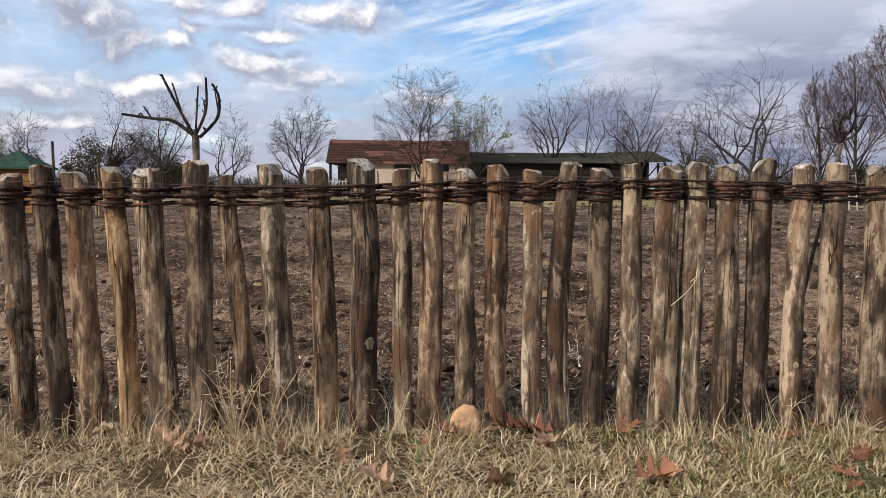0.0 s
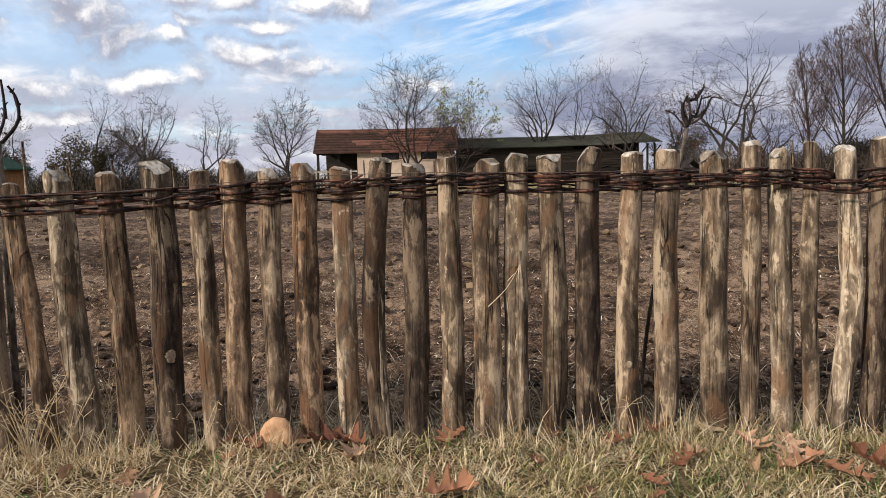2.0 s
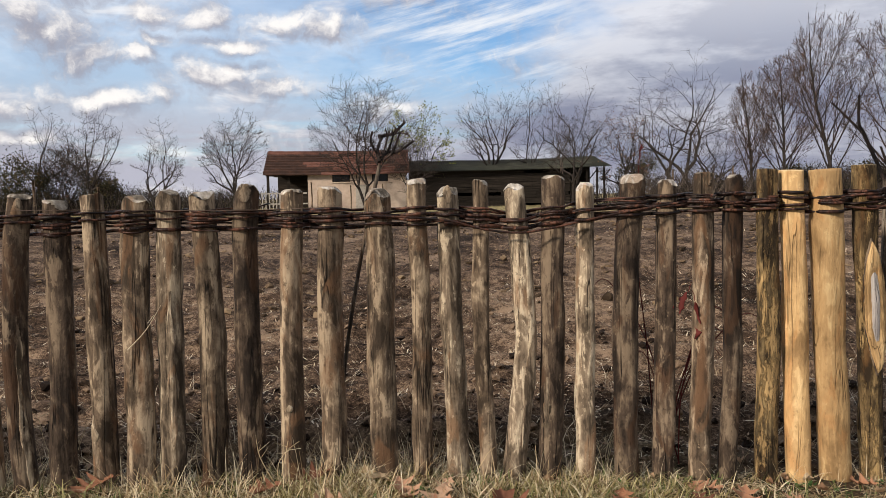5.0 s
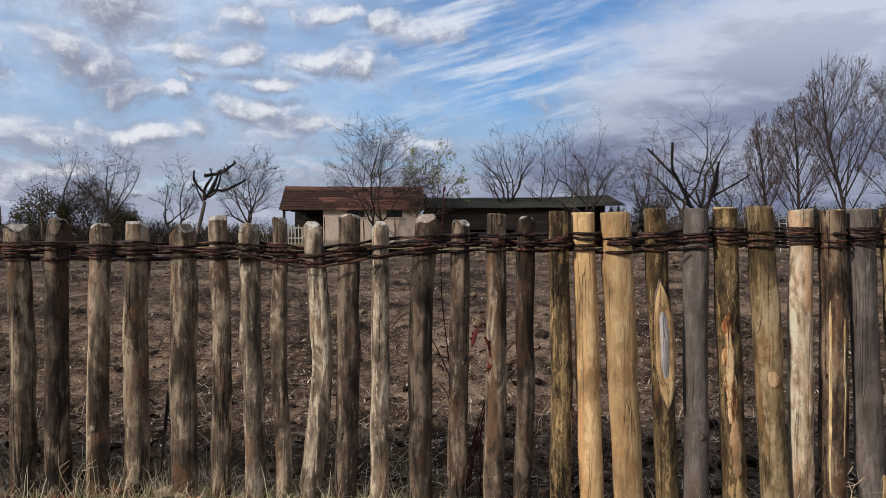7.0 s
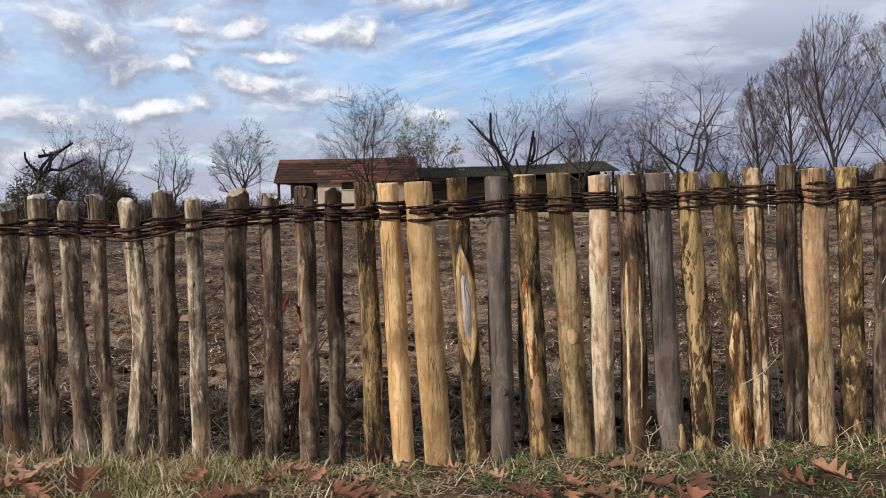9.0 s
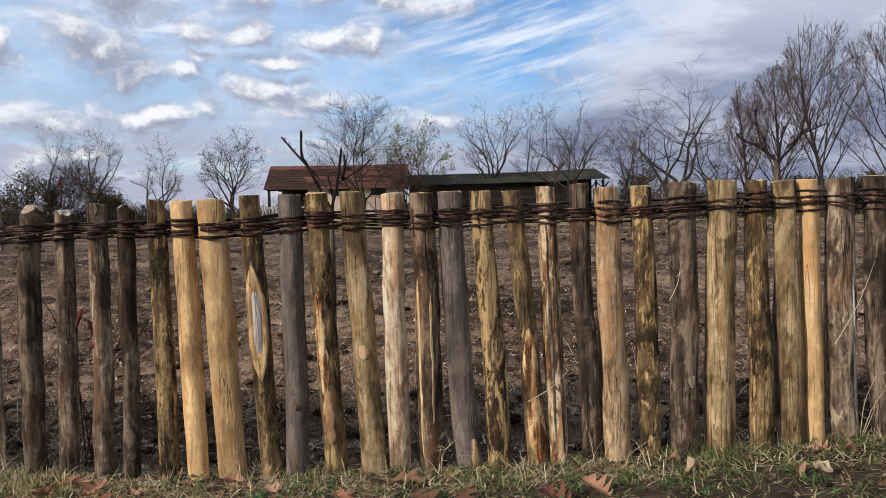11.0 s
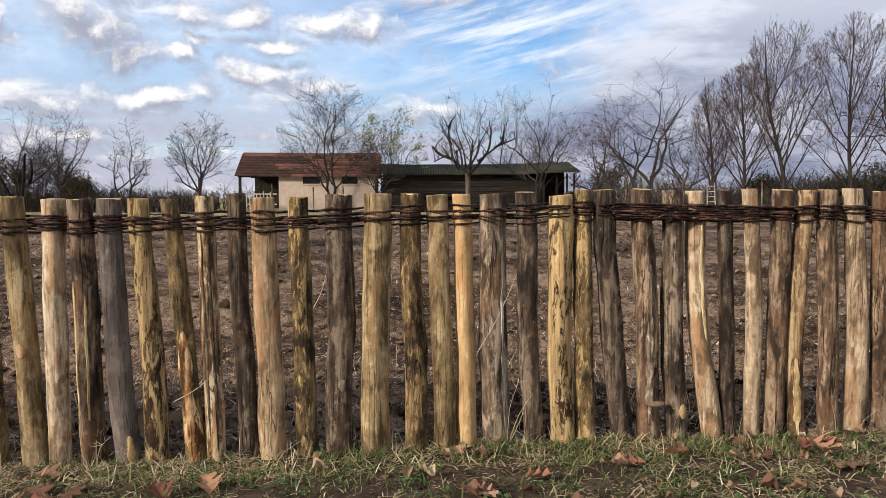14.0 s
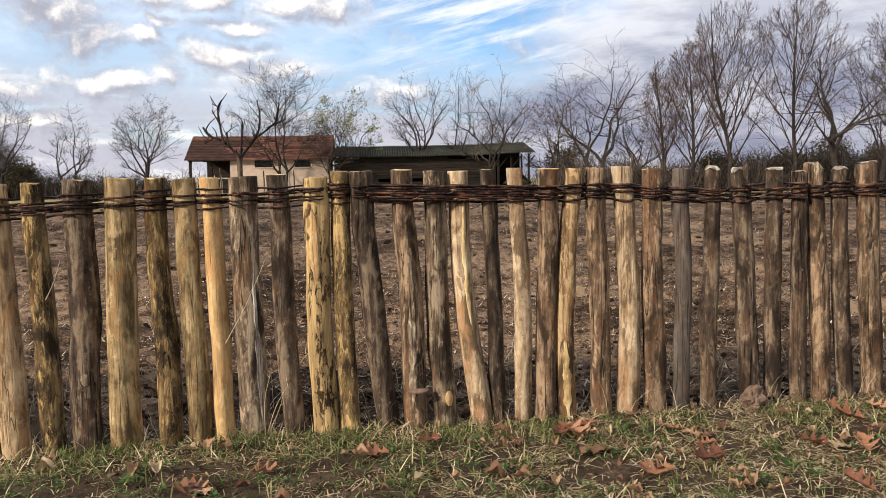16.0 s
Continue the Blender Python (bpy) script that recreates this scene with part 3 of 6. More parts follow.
def stake(kind, xt, zt, xb, zb, w, bend=0.0):
    seed = len(STAKES) * 3.17 + 1.0
    sh = Shape(xt, zt, xb, zb, w, bend, seed)
    rnd = random.Random(int(seed * 100))
    new_wood = kind in ("fresh", "peeled", "tan", "mossy", "slate", "buff", "barky", "flaked", "olive", "striped") or xb > 3.85 and xb < 9.9
    sides, r = 24, sh.r
    low = -0.14 / (zt - zb)
    levels = [low, low / 2, 0.0] + [i / 30 for i in range(1, 27)] + [0.885, 0.90, 0.915, 0.93, 0.94, 0.95, 0.96, 0.97, 0.98, 0.99, 1.0]
    # the axe's cuts: sloping planes that trim the head
    if new_wood:
        cuts = [(rnd.uniform(0, 6.28), rnd.uniform(0.72, 1.0), rnd.uniform(0.5, 1.1)) for _ in range(3)] + [(rnd.uniform(0, 6.28), -0.9, rnd.uniform(0.02, 0.10))]
    else:
        start = rnd.uniform(0, 6.28)
        cuts = [(start + k * 6.283 / 4 + rnd.uniform(-0.4, 0.4), rnd.uniform(0.25, 0.72), rnd.uniform(0.8, 1.7)) for k in range(4)] + [(rnd.uniform(0, 6.28), -0.9, rnd.uniform(0.04, 0.16))]

    def lid(p):
        q = sh.axis(1.0)
        z = zt + 0.003 * noise.noise((p.x * 70, p.y * 70, seed))
        for w_, c, slope in cuts:
            z = min(z, zt - ((p.x - q.x) * math.cos(w_) + (p.y - q.y) * math.sin(w_) - c * r) * slope)
        return z

    verts, cut = [], []
    for s in levels:
        for k in range(sides):
            p = sh.skin(2 * math.pi * k / sides, s)
            z = lid(p)
            cut.append(p.z > z + 1e-5 or s == 1.0)
            p.z = min(p.z, z)
            verts.append(p)
    rim = len(levels) - 1
    mid = sh.axis(1.0)
    for q in (0.8, 0.55, 0.28):
        for k in range(sides):
            p = mid.lerp(sh.skin(2 * math.pi * k / sides, 1.0), q)
            p.z = lid(p)
            verts.append(p)
            cut.append(True)
    top = mid.copy()
    top.z = lid(mid)
    verts.append(top)
    faces, index = [], []
    for i in range(len(levels) + 2):
        for k in range(sides):
            j = (k + 1) % sides
            f = (i * sides + k, i * sides + j, (i + 1) * sides + j, (i + 1) * sides + k)
            faces.append(f)
            index.append(1 if sum(cut[q] for q in f) >= 3 else 0)
    o = (len(levels) + 2) * sides
    for k in range(sides):
        faces.append((o + k, o + (k + 1) % sides, len(verts) - 1))
        index.append(1)
    base = Vector((xb, fence_y(xb), zb))
    me = mesh("stake", [v - base for v in verts], faces, [KINDS[kind], CUT_NEW if new_wood else CUT_OLD], index)
    ob = part("stake", me, fence, LABELS[kind], Matrix.Translation(base))
    ob["shape"] = len(STAKES)
    STAKES.append((sh, ob, base))
    return len(STAKES) - 1


def patch(which, name, z, angle, half_h, half_w, m, rise=0.004, ragged=0.25, label="", hollow=None, pointed=False):
    """A lens-shaped patch, scar or knot that lies on a stake's skin."""
    sh, ob, base = STAKES[which]
    n_s, n_w = 26, 8
    zt, zb = sh.b.z, sh.a.z
    verts, faces = [], []
    for i in range(n_s + 1):
        v = -1 + 2 * i / n_s
        shift = ragged * 0.35 * noise.noise((which + 5.1, v * 2.6, z * 3)) if ragged > 0.6 else 0.0
        span = (max(1 - v * v, 0.0) ** (0.95 if ragged < 0.6 else 0.7) if pointed or ragged > 0.6 else math.sqrt(max(1 - abs(v) ** 1.7, 0.0))) * (1 + ragged * noise.noise((which + 0.3, v * 4, z * 9)) + 0.7 * ragged * noise.noise((which + 0.9, v * 13, z * 5)))
        for k in range(n_w + 1):
            u = -1 + 2 * k / n_w
            s = (z + v * half_h - zb) / (zt - zb)
            w = angle + (u * span + shift) * half_w / sh.r + ragged * 0.12 * noise.noise((v * 5, which + 0.7, u))
            p, c = sh.skin(w, s), sh.axis(s)
            h = rise * (1 - u * u) * (1 - v * v) if hollow is None else rise * max(0.0, 1 - ((max(abs(u), abs(v) * 0.9) - 0.72) / 0.26) ** 2) + 0.001
            away = Vector((p.x - c.x, p.y - c.y, 0)).normalized()
            inside = 0.0 if max(abs(u), abs(v)) < 0.999 else -0.006
            verts.append(p + away * (h + 0.0025 + inside) - base)
    for i in range(n_s):
        for k in range(n_w):
            a = i * (n_w + 1) + k
            faces.append((a, a + 1, a + n_w + 2, a + n_w + 1))
    return part(name, mesh(name, verts, faces, [m]), ob, label)


S1 = stake("grey", -1.79, 1.234, -1.747, 0.061, 0.100)
S2 = stake("dark", -1.67, 1.272, -1.589, 0.122, 0.095)
S3 = stake("brown", -1.53, 1.244, -1.445, 0.095, 0.110)
S4 = stake("ochre", -1.37, 1.267, -1.298, 0.131, 0.090, 0.012)
S5 = stake("grey", -1.21, 1.259, -1.140, 0.103, 0.120)
S6 = stake("dark", -0.99, 1.298, -0.974, 0.114, 0.120)
S7 = stake("brown", -0.87, 1.235, -0.787, 0.215, 0.085)
S8 = stake("pale", -0.69, 1.289, -0.619, 0.109, 0.118)
S9 = stake("brown", -0.46, 1.276, -0.431, 0.107, 0.106)
S10 = stake("dark", -0.28, 1.315, -0.274, 0.105, 0.126, 0.015)
S11 = stake("grey", -0.09, 1.270, -0.073, 0.141, 0.086)
S12 = stake("brown", 0.04, 1.314, 0.045, 0.140, 0.101)
S13 = stake("grey", 0.19, 1.272, 0.210, 0.151, 0.093)
S14 = stake("brown", 0.34, 1.292, 0.350, 0.110, 0.101)
S15 = stake("pale", 0.50, 1.273, 0.515, 0.094, 0.091)
S16 = stake("dark", 0.68, 1.305, 0.651, 0.119, 0.096, -0.030)
S17 = stake("dark", 0.83, 1.279, 0.809, 0.125, 0.107)
S18 = stake("grey", 0.95, 1.303, 0.979, 0.115, 0.097)
S19 = stake("grey", 1.14, 1.294, 1.126, 0.100, 0.114, -0.012)
S20 = stake("pale", 1.27, 1.314, 1.245, 0.077, 0.102)
S21 = stake("grey", 1.41, 1.302, 1.424, 0.056, 0.107)
S22 = stake("dark", 1.60, 1.330, 1.574, 0.094, 0.107, -0.010)
S23 = stake("grey", 1.77, 1.306, 1.761, 0.078, 0.097)
S24 = stake("grey", 1.95, 1.315, 1.925, 0.090, 0.107)
S25 = stake("grey", 2.15, 1.303, 2.147, 0.076, 0.119)
S26 = stake("grey", 2.32, 1.346, 2.320, 0.051, 0.084)
S27 = stake("pale", 2.45, 1.309, 2.487, 0.013, 0.096)
S28 = stake("grey", 2.59, 1.335, 2.611, 0.069, 0.072)
S29 = stake("pale", 2.75, 1.316, 2.733, 0.069, 0.096, 0.040)
S30 = stake("dark", 2.93, 1.350, 2.905, 0.023, 0.103)
S31 = stake("pale", 3.07, 1.315, 3.061, 0.012, 0.084)
S32 = stake("dark", 3.29, 1.349, 3.265, -0.021, 0.111, -0.025)
S33 = stake("dark", 3.45, 1.321, 3.430, -0.014, 0.092)
S34 = stake("grey", 3.62, 1.351, 3.605, -0.026, 0.096)
S35 = stake("dark", 3.76, 1.338, 3.747, -0.036, 0.085)
S36 = stake("mossy", 3.91, 1.362, 3.938, -0.103, 0.098, -0.010)
S37 = stake("fresh", 4.05, 1.358, 4.081, -0.110, 0.112)
S38 = stake("fresh", 4.20, 1.357, 4.257, -0.104, 0.141)
S39 = stake("barky", 4.39, 1.375, 4.449, -0.032, 0.107)
S40 = stake("slate", 4.60, 1.375, 4.602, -0.062, 0.118)
S41 = stake("barky", 4.73, 1.383, 4.794, -0.095, 0.113)
S42 = stake("olive", 4.92, 1.384, 5.000, -0.082, 0.127)
S43 = stake("peeled", 5.12, 1.373, 5.139, -0.088, 0.116)
S44 = stake("brown", 5.27, 1.370, 5.314, -0.088, 0.130)
S45 = stake("slate", 5.43, 1.374, 5.502, -0.112, 0.131, -0.012)
S46 = stake("flaked", 5.59, 1.373, 5.673, -0.091, 0.119, 0.010)
S47 = stake("mossy", 5.75, 1.369, 5.869, -0.085, 0.102, 0.010)
S48 = stake("striped", 5.94, 1.388, 5.984, -0.091, 0.102)
S49 = stake("dark", 6.12, 1.401, 6.170, -0.084, 0.103)
S50 = stake("tan", 6.26, 1.378, 6.299, -0.053, 0.137)
S51 = stake("barky", 6.45, 1.381, 6.493, -0.032, 0.116)
S52 = stake("dark", 6.69, 1.395, 6.681, -0.032, 0.147)
S53 = stake("olive", 6.88, 1.402, 6.870, -0.046, 0.156)
S54 = stake("barky", 7.07, 1.399, 7.102, -0.038, 0.117)
S55 = stake("olive", 7.22, 1.396, 7.271, -0.005, 0.120)
S56 = stake("fresh", 7.35, 1.397, 7.408, -0.042, 0.104)
S57 = stake("grey", 7.53, 1.401, 7.566, -0.032, 0.154)
S58 = stake("dark", 7.71, 1.410, 7.773, -0.007, 0.114)
S59 = stake("flaked", 7.91, 1.395, 7.945, -0.013, 0.136)
S60 = stake("barky", 8.05, 1.424, 8.081, 0.015, 0.105)
S61 = stake("dark", 8.16, 1.422, 8.291, -0.009, 0.124, -0.015)
S62 = stake("brown", 8.39, 1.428, 8.459, 0.001, 0.124)
S63 = stake("grey", 8.56, 1.418, 8.617, 0.009, 0.123)
S64 = stake("buff", 8.71, 1.416, 8.822, 0.013, 0.117, -0.030)
S65 = stake("dark", 8.86, 1.420, 8.924, 0.008, 0.087)
S66 = stake("buff", 9.02, 1.427, 9.063, -0.015, 0.093, 0.012)
S67 = stake("brown", 9.21, 1.425, 9.187, -0.020, 0.118)
S68 = stake("ochre", 9.36, 1.420, 9.312, -0.010, 0.105, -0.030)
S69 = stake("brown", 9.49, 1.424, 9.516, -0.013, 0.115)
S70 = stake("buff", 9.64, 1.429, 9.672, -0.020, 0.118, 0.020)
S71 = stake("brown", 9.81, 1.414, 9.826, -0.000, 0.118)
S72 = stake("slate", 9.99, 1.414, 10.001, 0.008, 0.093)
S73 = stake("dark", 10.16, 1.428, 10.160, 0.042, 0.093)
S74 = stake("dark", 10.33, 1.420, 10.409, 0.074, 0.112)
S75 = stake("dark", 10.54, 1.417, 10.552, 0.044, 0.097)
S76 = stake("dark", 10.68, 1.396, 10.704, 0.051, 0.091)
S77 = stake("brown", 10.78, 1.440, 10.848, 0.045, 0.110)
S78 = stake("dark", 10.93, 1.418, 10.999, 0.038, 0.094)
S79 = stake("brown", 11.10, 1.446, 11.189, 0.092, 0.125)
# stakes that carry the fence on beyond what is well seen
stake("brown", -1.97, 1.26, -1.95, 0.05, 0.10)
stake("grey", -2.14, 1.28, -2.13, 0.05, 0.10)
stake("grey", 11.29, 1.42, 11.36, 0.06, 0.11)
stake("brown", 11.47, 1.41, 11.52, 0.06, 0.10)
stake("dark", 11.64, 1.43, 11.69, 0.06, 0.10)

# scars, knots and torn bark (angle -90 degrees faces the path)
FRONT = -math.pi / 2
patch(S8, "knot", 0.885, FRONT + 0.25, 0.045, 0.030, KNOT, 0.006, 0.2, "pale round branch scar")
patch(S10, "knot", 0.485, FRONT + 0.55, 0.030, 0.026, KNOT, 0.006)
patch(S1, "torn_bark", 0.60, FRONT - 0.1, 0.16, 0.034, PALE, 0.004, 0.7, "pale torn strip")
patch(S14, "knot", 0.98, FRONT - 0.1, 0.02, 0.018, DARK, 0.006)
patch(S23, "knot", 0.365, FRONT - 0.1, 0.016, 0.013, KNOT, 0.006)
patch(S20, "torn_bark", 0.55, FRONT + 0.3, 0.35, 0.022, PALE, 0.003, 0.8, "long pale strip without bark")
patch(S16, "torn_bark", 0.40, FRONT + 0.75, 0.36, 0.020, PALE, 0.003, 0.8, "pale split face")
patch(S18, "torn_bark", 0.22, FRONT - 0.7, 0.16, 0.022, PALE, 0.003, 0.8, "pale split face")
patch(S29, "torn_bark", 0.60, FRONT + 0.5, 0.50, 0.024, PALE, 0.003, 0.5, "yellowish split face")
patch(S4, "torn_bark", 0.45, FRONT - 0.2, 0.50, 0.018, TAN, 0.003, 0.8)
patch(S30, "torn_bark", 0.32, FRONT - 0.6, 0.14, 0.018, PALE, 0.003, 0.6)
patch(S39, "bark_rim", 0.715, FRONT + 0.05, 0.335, 0.064, DARK, 0.002, 0.15, "dark bark rim of the scar", pointed=True)
patch(S39, "wound", 0.715, FRONT + 0.05, 0.305, 0.054, FRESH, 0.020, 0.10, "healed scar with yellow lips", hollow=True, pointed=True)
patch(S39, "bare_heartwood", 0.735, FRONT + 0.02, 0.245, 0.034, HEART, 0.006, 0.15, "grey bare heartwood in the scar", pointed=True)
patch(S41, "torn_bark", 0.60, FRONT - 0.35, 0.28, 0.040, TORN, 0.002, 0.9, "orange torn wood")
patch(S41, "torn_bark", 0.22, FRONT - 0.1, 0.16, 0.028, TAN, 0.003, 0.9)
patch(S47, "torn_bark", 0.20, FRONT + 0.05, 0.46, 0.062, TORN, 0.002, 0.9, "orange torn wood")
patch(S42, "knot", 0.545, FRONT - 0.1, 0.040, 0.034, TAN, 0.006, 0.2)
patch(S40, "knot", 0.27, FRONT + 0.1, 0.020, 0.018, DARK, 0.008)
patch(S52, "knot", 0.335, FRONT + 0.25, 0.034, 0.024, KNOT, 0.006, 0.5)
patch(S45, "torn_bark", -0.02, FRONT + 0.5, 0.09, 0.026, FRESH, 0.003, 0.5, "axe-cut foot")
patch(S48, "torn_bark", 0.62, FRONT - 0.35, 0.60, 0.010, DARK, 0.002, 0.5)
patch(S48, "torn_bark", 0.55, FRONT + 0.45, 0.62, 0.009, DARK, 0.002, 0.5)
patch(S44, "torn_bark", 0.45, FRONT - 0.75, 0.50, 0.010, CUT_NEW, 0.002, 0.5)
patch(S44, "torn_bark", 0.50, FRONT + 0.3, 0.36, 0.010, CUT_NEW, 0.002, 0.6)
patch(S57, "torn_bark", 0.50, FRONT + 0.75, 0.45, 0.014, CUT_OLD, 0.002, 0.8)
patch(S59, "torn_bark", 1.02, FRONT - 0.1, 0.20, 0.032, FRESH, 0.003, 0.9)
patch(S62, "torn_bark", 0.42, FRONT - 0.2, 0.34, 0.026, PALE, 0.003, 0.9, "white rotten strip")
patch(S62, "torn_bark", 0.80, FRONT + 0.1, 0.22, 0.016, PALE, 0.002, 0.8)
patch(S63, "knot", 0.15, FRONT + 0.35, 0.045, 0.026, FRESH, 0.006, 0.1, "round yellow saw cut")
patch(S64, "torn_bark", 0.90, FRONT + 0.3, 0.35, 0.016, CUT_NEW, 0.002, 0.5)
patch(S68, "torn_bark", 0.22, FRONT, 0.24, 0.026, CUT_NEW, 0.003, 0.8, "orange bare foot")
patch(S71, "knot", 0.77, FRONT + 0.35, 0.010, 0.009, DARK, 0.003)
patch(S71, "knot", 0.45, FRONT - 0.1, 0.010, 0.010, DARK, 0.003)
patch(S79, "torn_bark", 1.10, FRONT - 0.45, 0.18, 0.020, DARK, 0.003, 0.9)
patch(S79, "torn_bark", 0.75, FRONT - 0.2, 0.22, 0.012, DARK, 0.003, 0.9)

for which, z, turn, h, w in ((S10, 1.20, -0.1, 0.10, 0.040), (S14, 1.235, 0.2, 0.055, 0.034), (S8, 1.23, -0.3, 0.06, 0.034), (S16, 1.24, 0.3, 0.06, 0.030), (S5, 1.20, 0.6, 0.08, 0.020), (S2, 1.22, -0.4, 0.05, 0.024),
                          (S22, 1.29, 0.1, 0.05, 0.034), (S27, 1.27, 0.0, 0.05, 0.030), (S34, 1.32, 0.1, 0.04, 0.030), (S74, 1.39, 0.2, 0.05, 0.030), (S77, 1.40, 0.0, 0.05, 0.026)):
    patch(which, "hewn_face", z, FRONT + turn, h * 0.8, w * 0.8, PALE, 0.001, 0.35, "pale axe-hewn face below the tip")

# bracket fungus on the rotten stake
fv, ff = [], []
for k in range(9):
    w = math.pi * k / 8
    fv += [(0.055 * math.cos(w), -0.05 * math.sin(w), 0.006), (0.058 * math.cos(w), -0.055 * math.sin(w), -0.008)]
fv += [(0, 0.02, 0.010), (0, 0.02, -0.010)]
for k in range(8):
    ff += [(2 * k, 2 * k + 1, 2 * k + 3, 2 * k + 2), (2 * k, 2 * k + 2, 18), (2 * k + 1, 19, 2 * k + 3)]
sh, ob, base = STAKES[S62]
part("bracket_fungus", mesh("bracket_fungus", fv, ff, [LUMP]), ob, "flat grey-brown bracket fungus", Matrix.Translation(sh.skin(FRONT, 0.145) + Vector((0.02, 0.004, 0)) - base))

# the woven band of willow rods
BAND_X = (-2.3, -1.8, -1.33, -0.85, -0.36, 0.13, 0.64, 1.16, 1.96, 2.46, 2.75, 3.08, 3.6, 4.1, 4.42, 4.7, 5.28, 5.72, 6.35, 7.0, 7.63, 7.95, 8.17, 8.66, 9.29, 9.48, 9.87, 10.27, 10.78, 11.2, 11.8)
BAND_Z = (1.135, 1.137, 1.133, 1.139, 1.148, 1.164, 1.173, 1.184, 1.177, 1.182, 1.150, 1.192, 1.212, 1.210, 1.216, 1.240, 1.230, 1.243, 1.243, 1.280, 1.281, 1.296, 1.306, 1.298, 1.289, 1.300, 1.280, 1.261, 1.275, 1.276, 1.276)
crossings = []
for sh, ob, base in STAKES:
    z = float(np.interp(sh.b.x, BAND_X, BAND_Z))
    c = sh.axis((z - sh.a.z) / (sh.b.z - sh.a.z))
    crossings.append((c.x, c.y, sh.r))
crossings.sort()
rnd = random.Random(5)
for row in range(9):
    level = (row - 4) * 0.0106
    i = -rnd.randrange(6)
    while i < len(crossings) - 1:
        count = rnd.randrange(9, 17)
        first, last = max(i, 0), min(i + count, len(crossings) - 1)
        thick = rnd.uniform(0.0060, 0.0096)
        sag, turn = rnd.uniform(-0.010, 0.010), rnd.choice((0, 1)) if rnd.random() < 0.3 else row % 2
        pts = []
        for c in range(first, last + 1):
            x, y, r = crossings[c]
            side = -1 if (c + turn) % 2 else 1
            z = float(np.interp(x, BAND_X, BAND_Z)) + level + sag + rnd.uniform(-0.005, 0.005)
            pts.append((x - 0.45 * r, y + side * (r * 0.93 + thick), z + rnd.uniform(-0.002, 0.002)))
            pts.append((x + 0.45 * r, y + side * (r * 0.93 + thick), z + rnd.uniform(-0.002, 0.002)))
            if c < last:
                x2, y2, r2 = crossings[c + 1]
                z2 = float(np.interp((x + x2) / 2, BAND_X, BAND_Z)) + level + sag + rnd.uniform(-0.006, 0.006)
                pts.append(((x + x2) / 2, (y + y2) / 2 + rnd.uniform(-0.015, 0.015), z2))
        if len(pts) > 5:
            if rnd.random() < 0.6:      # a loose end
                e = Vector(pts[-1])
                pts.append(tuple(e + Vector((rnd.uniform(0.04, 0.10), rnd.uniform(-0.05, -0.02), rnd.uniform(-0.03, 0.04)))))
            line = spline(pts, 3)
            radii = [thick * (1.0 - 0.45 * k / len(line)) * (1 + 0.12 * noise.noise((k * 0.9, row, i))) for k in range(len(line))]
            part("willow_rod", mesh("willow_rod", *tube(line, radii, 6), [WITHY]), fence, "thin dark red-brown willow rod")
        i = last - rnd.randrange(0, 3) if last < len(crossings) - 1 else last
# a stack of shorter rods laid in front where the band was mended, and one loop that sags
for k in range(7):
    x0, x1 = 8.12 + rnd.uniform(0.0, 0.12), rnd.uniform(8.9, 9.5)
    z = 1.265 + 0.0125 * k
    pts = []
    for x in np.arange(x0, x1, 0.09):
        near = min(crossings, key=lambda c: abs(c[0] - x))
        push = near[2] * max(0.0, 1 - (abs(near[0] - x) / 0.1) ** 2)
        pts.append((x, fence_y(x) - 0.030 - push * 0.75, z + rnd.uniform(-0.003, 0.003) - 0.02 * (x - x0)))
    line = spline(pts, 3)
    thick = rnd.uniform(0.0055, 0.0080)
    part("willow_rod", mesh("willow_rod", *tube(line, [thick * (1 - 0.3 * i / len(line)) for i in range(len(line))], 6), [WITHY]), fence, "thin dark red-brown willow rod")
line = spline([(2.12, 3.98, 1.185), (2.32, 3.985, 1.172), (2.46, 3.985, 1.155), (2.60, 3.995, 1.118), (2.75, 3.985, 1.10), (2.90, 3.985, 1.118), (3.06, 3.99, 1.15), (3.28, 3.985, 1.19), (3.46, 4.0, 1.215)], 5)
part("willow_rod", mesh("willow_rod", *tube(line, [0.005] * len(line), 6), [WITHY]), fence, "sagging dark willow rod")
# a thin wire that runs on some way above the band
line = spline([(x, fence_y(x) - 0.062, float(np.interp(x, BAND_X, BAND_Z)) + 0.05 + 0.012 * math.sin(x * 3.1)) for x in np.arange(-2.2, 2.2, 0.3)], 3)
part("wire", mesh("wire", *tube(line, [0.0014] * len(line), 4), [WIRE]), fence, "thin rusty wire")


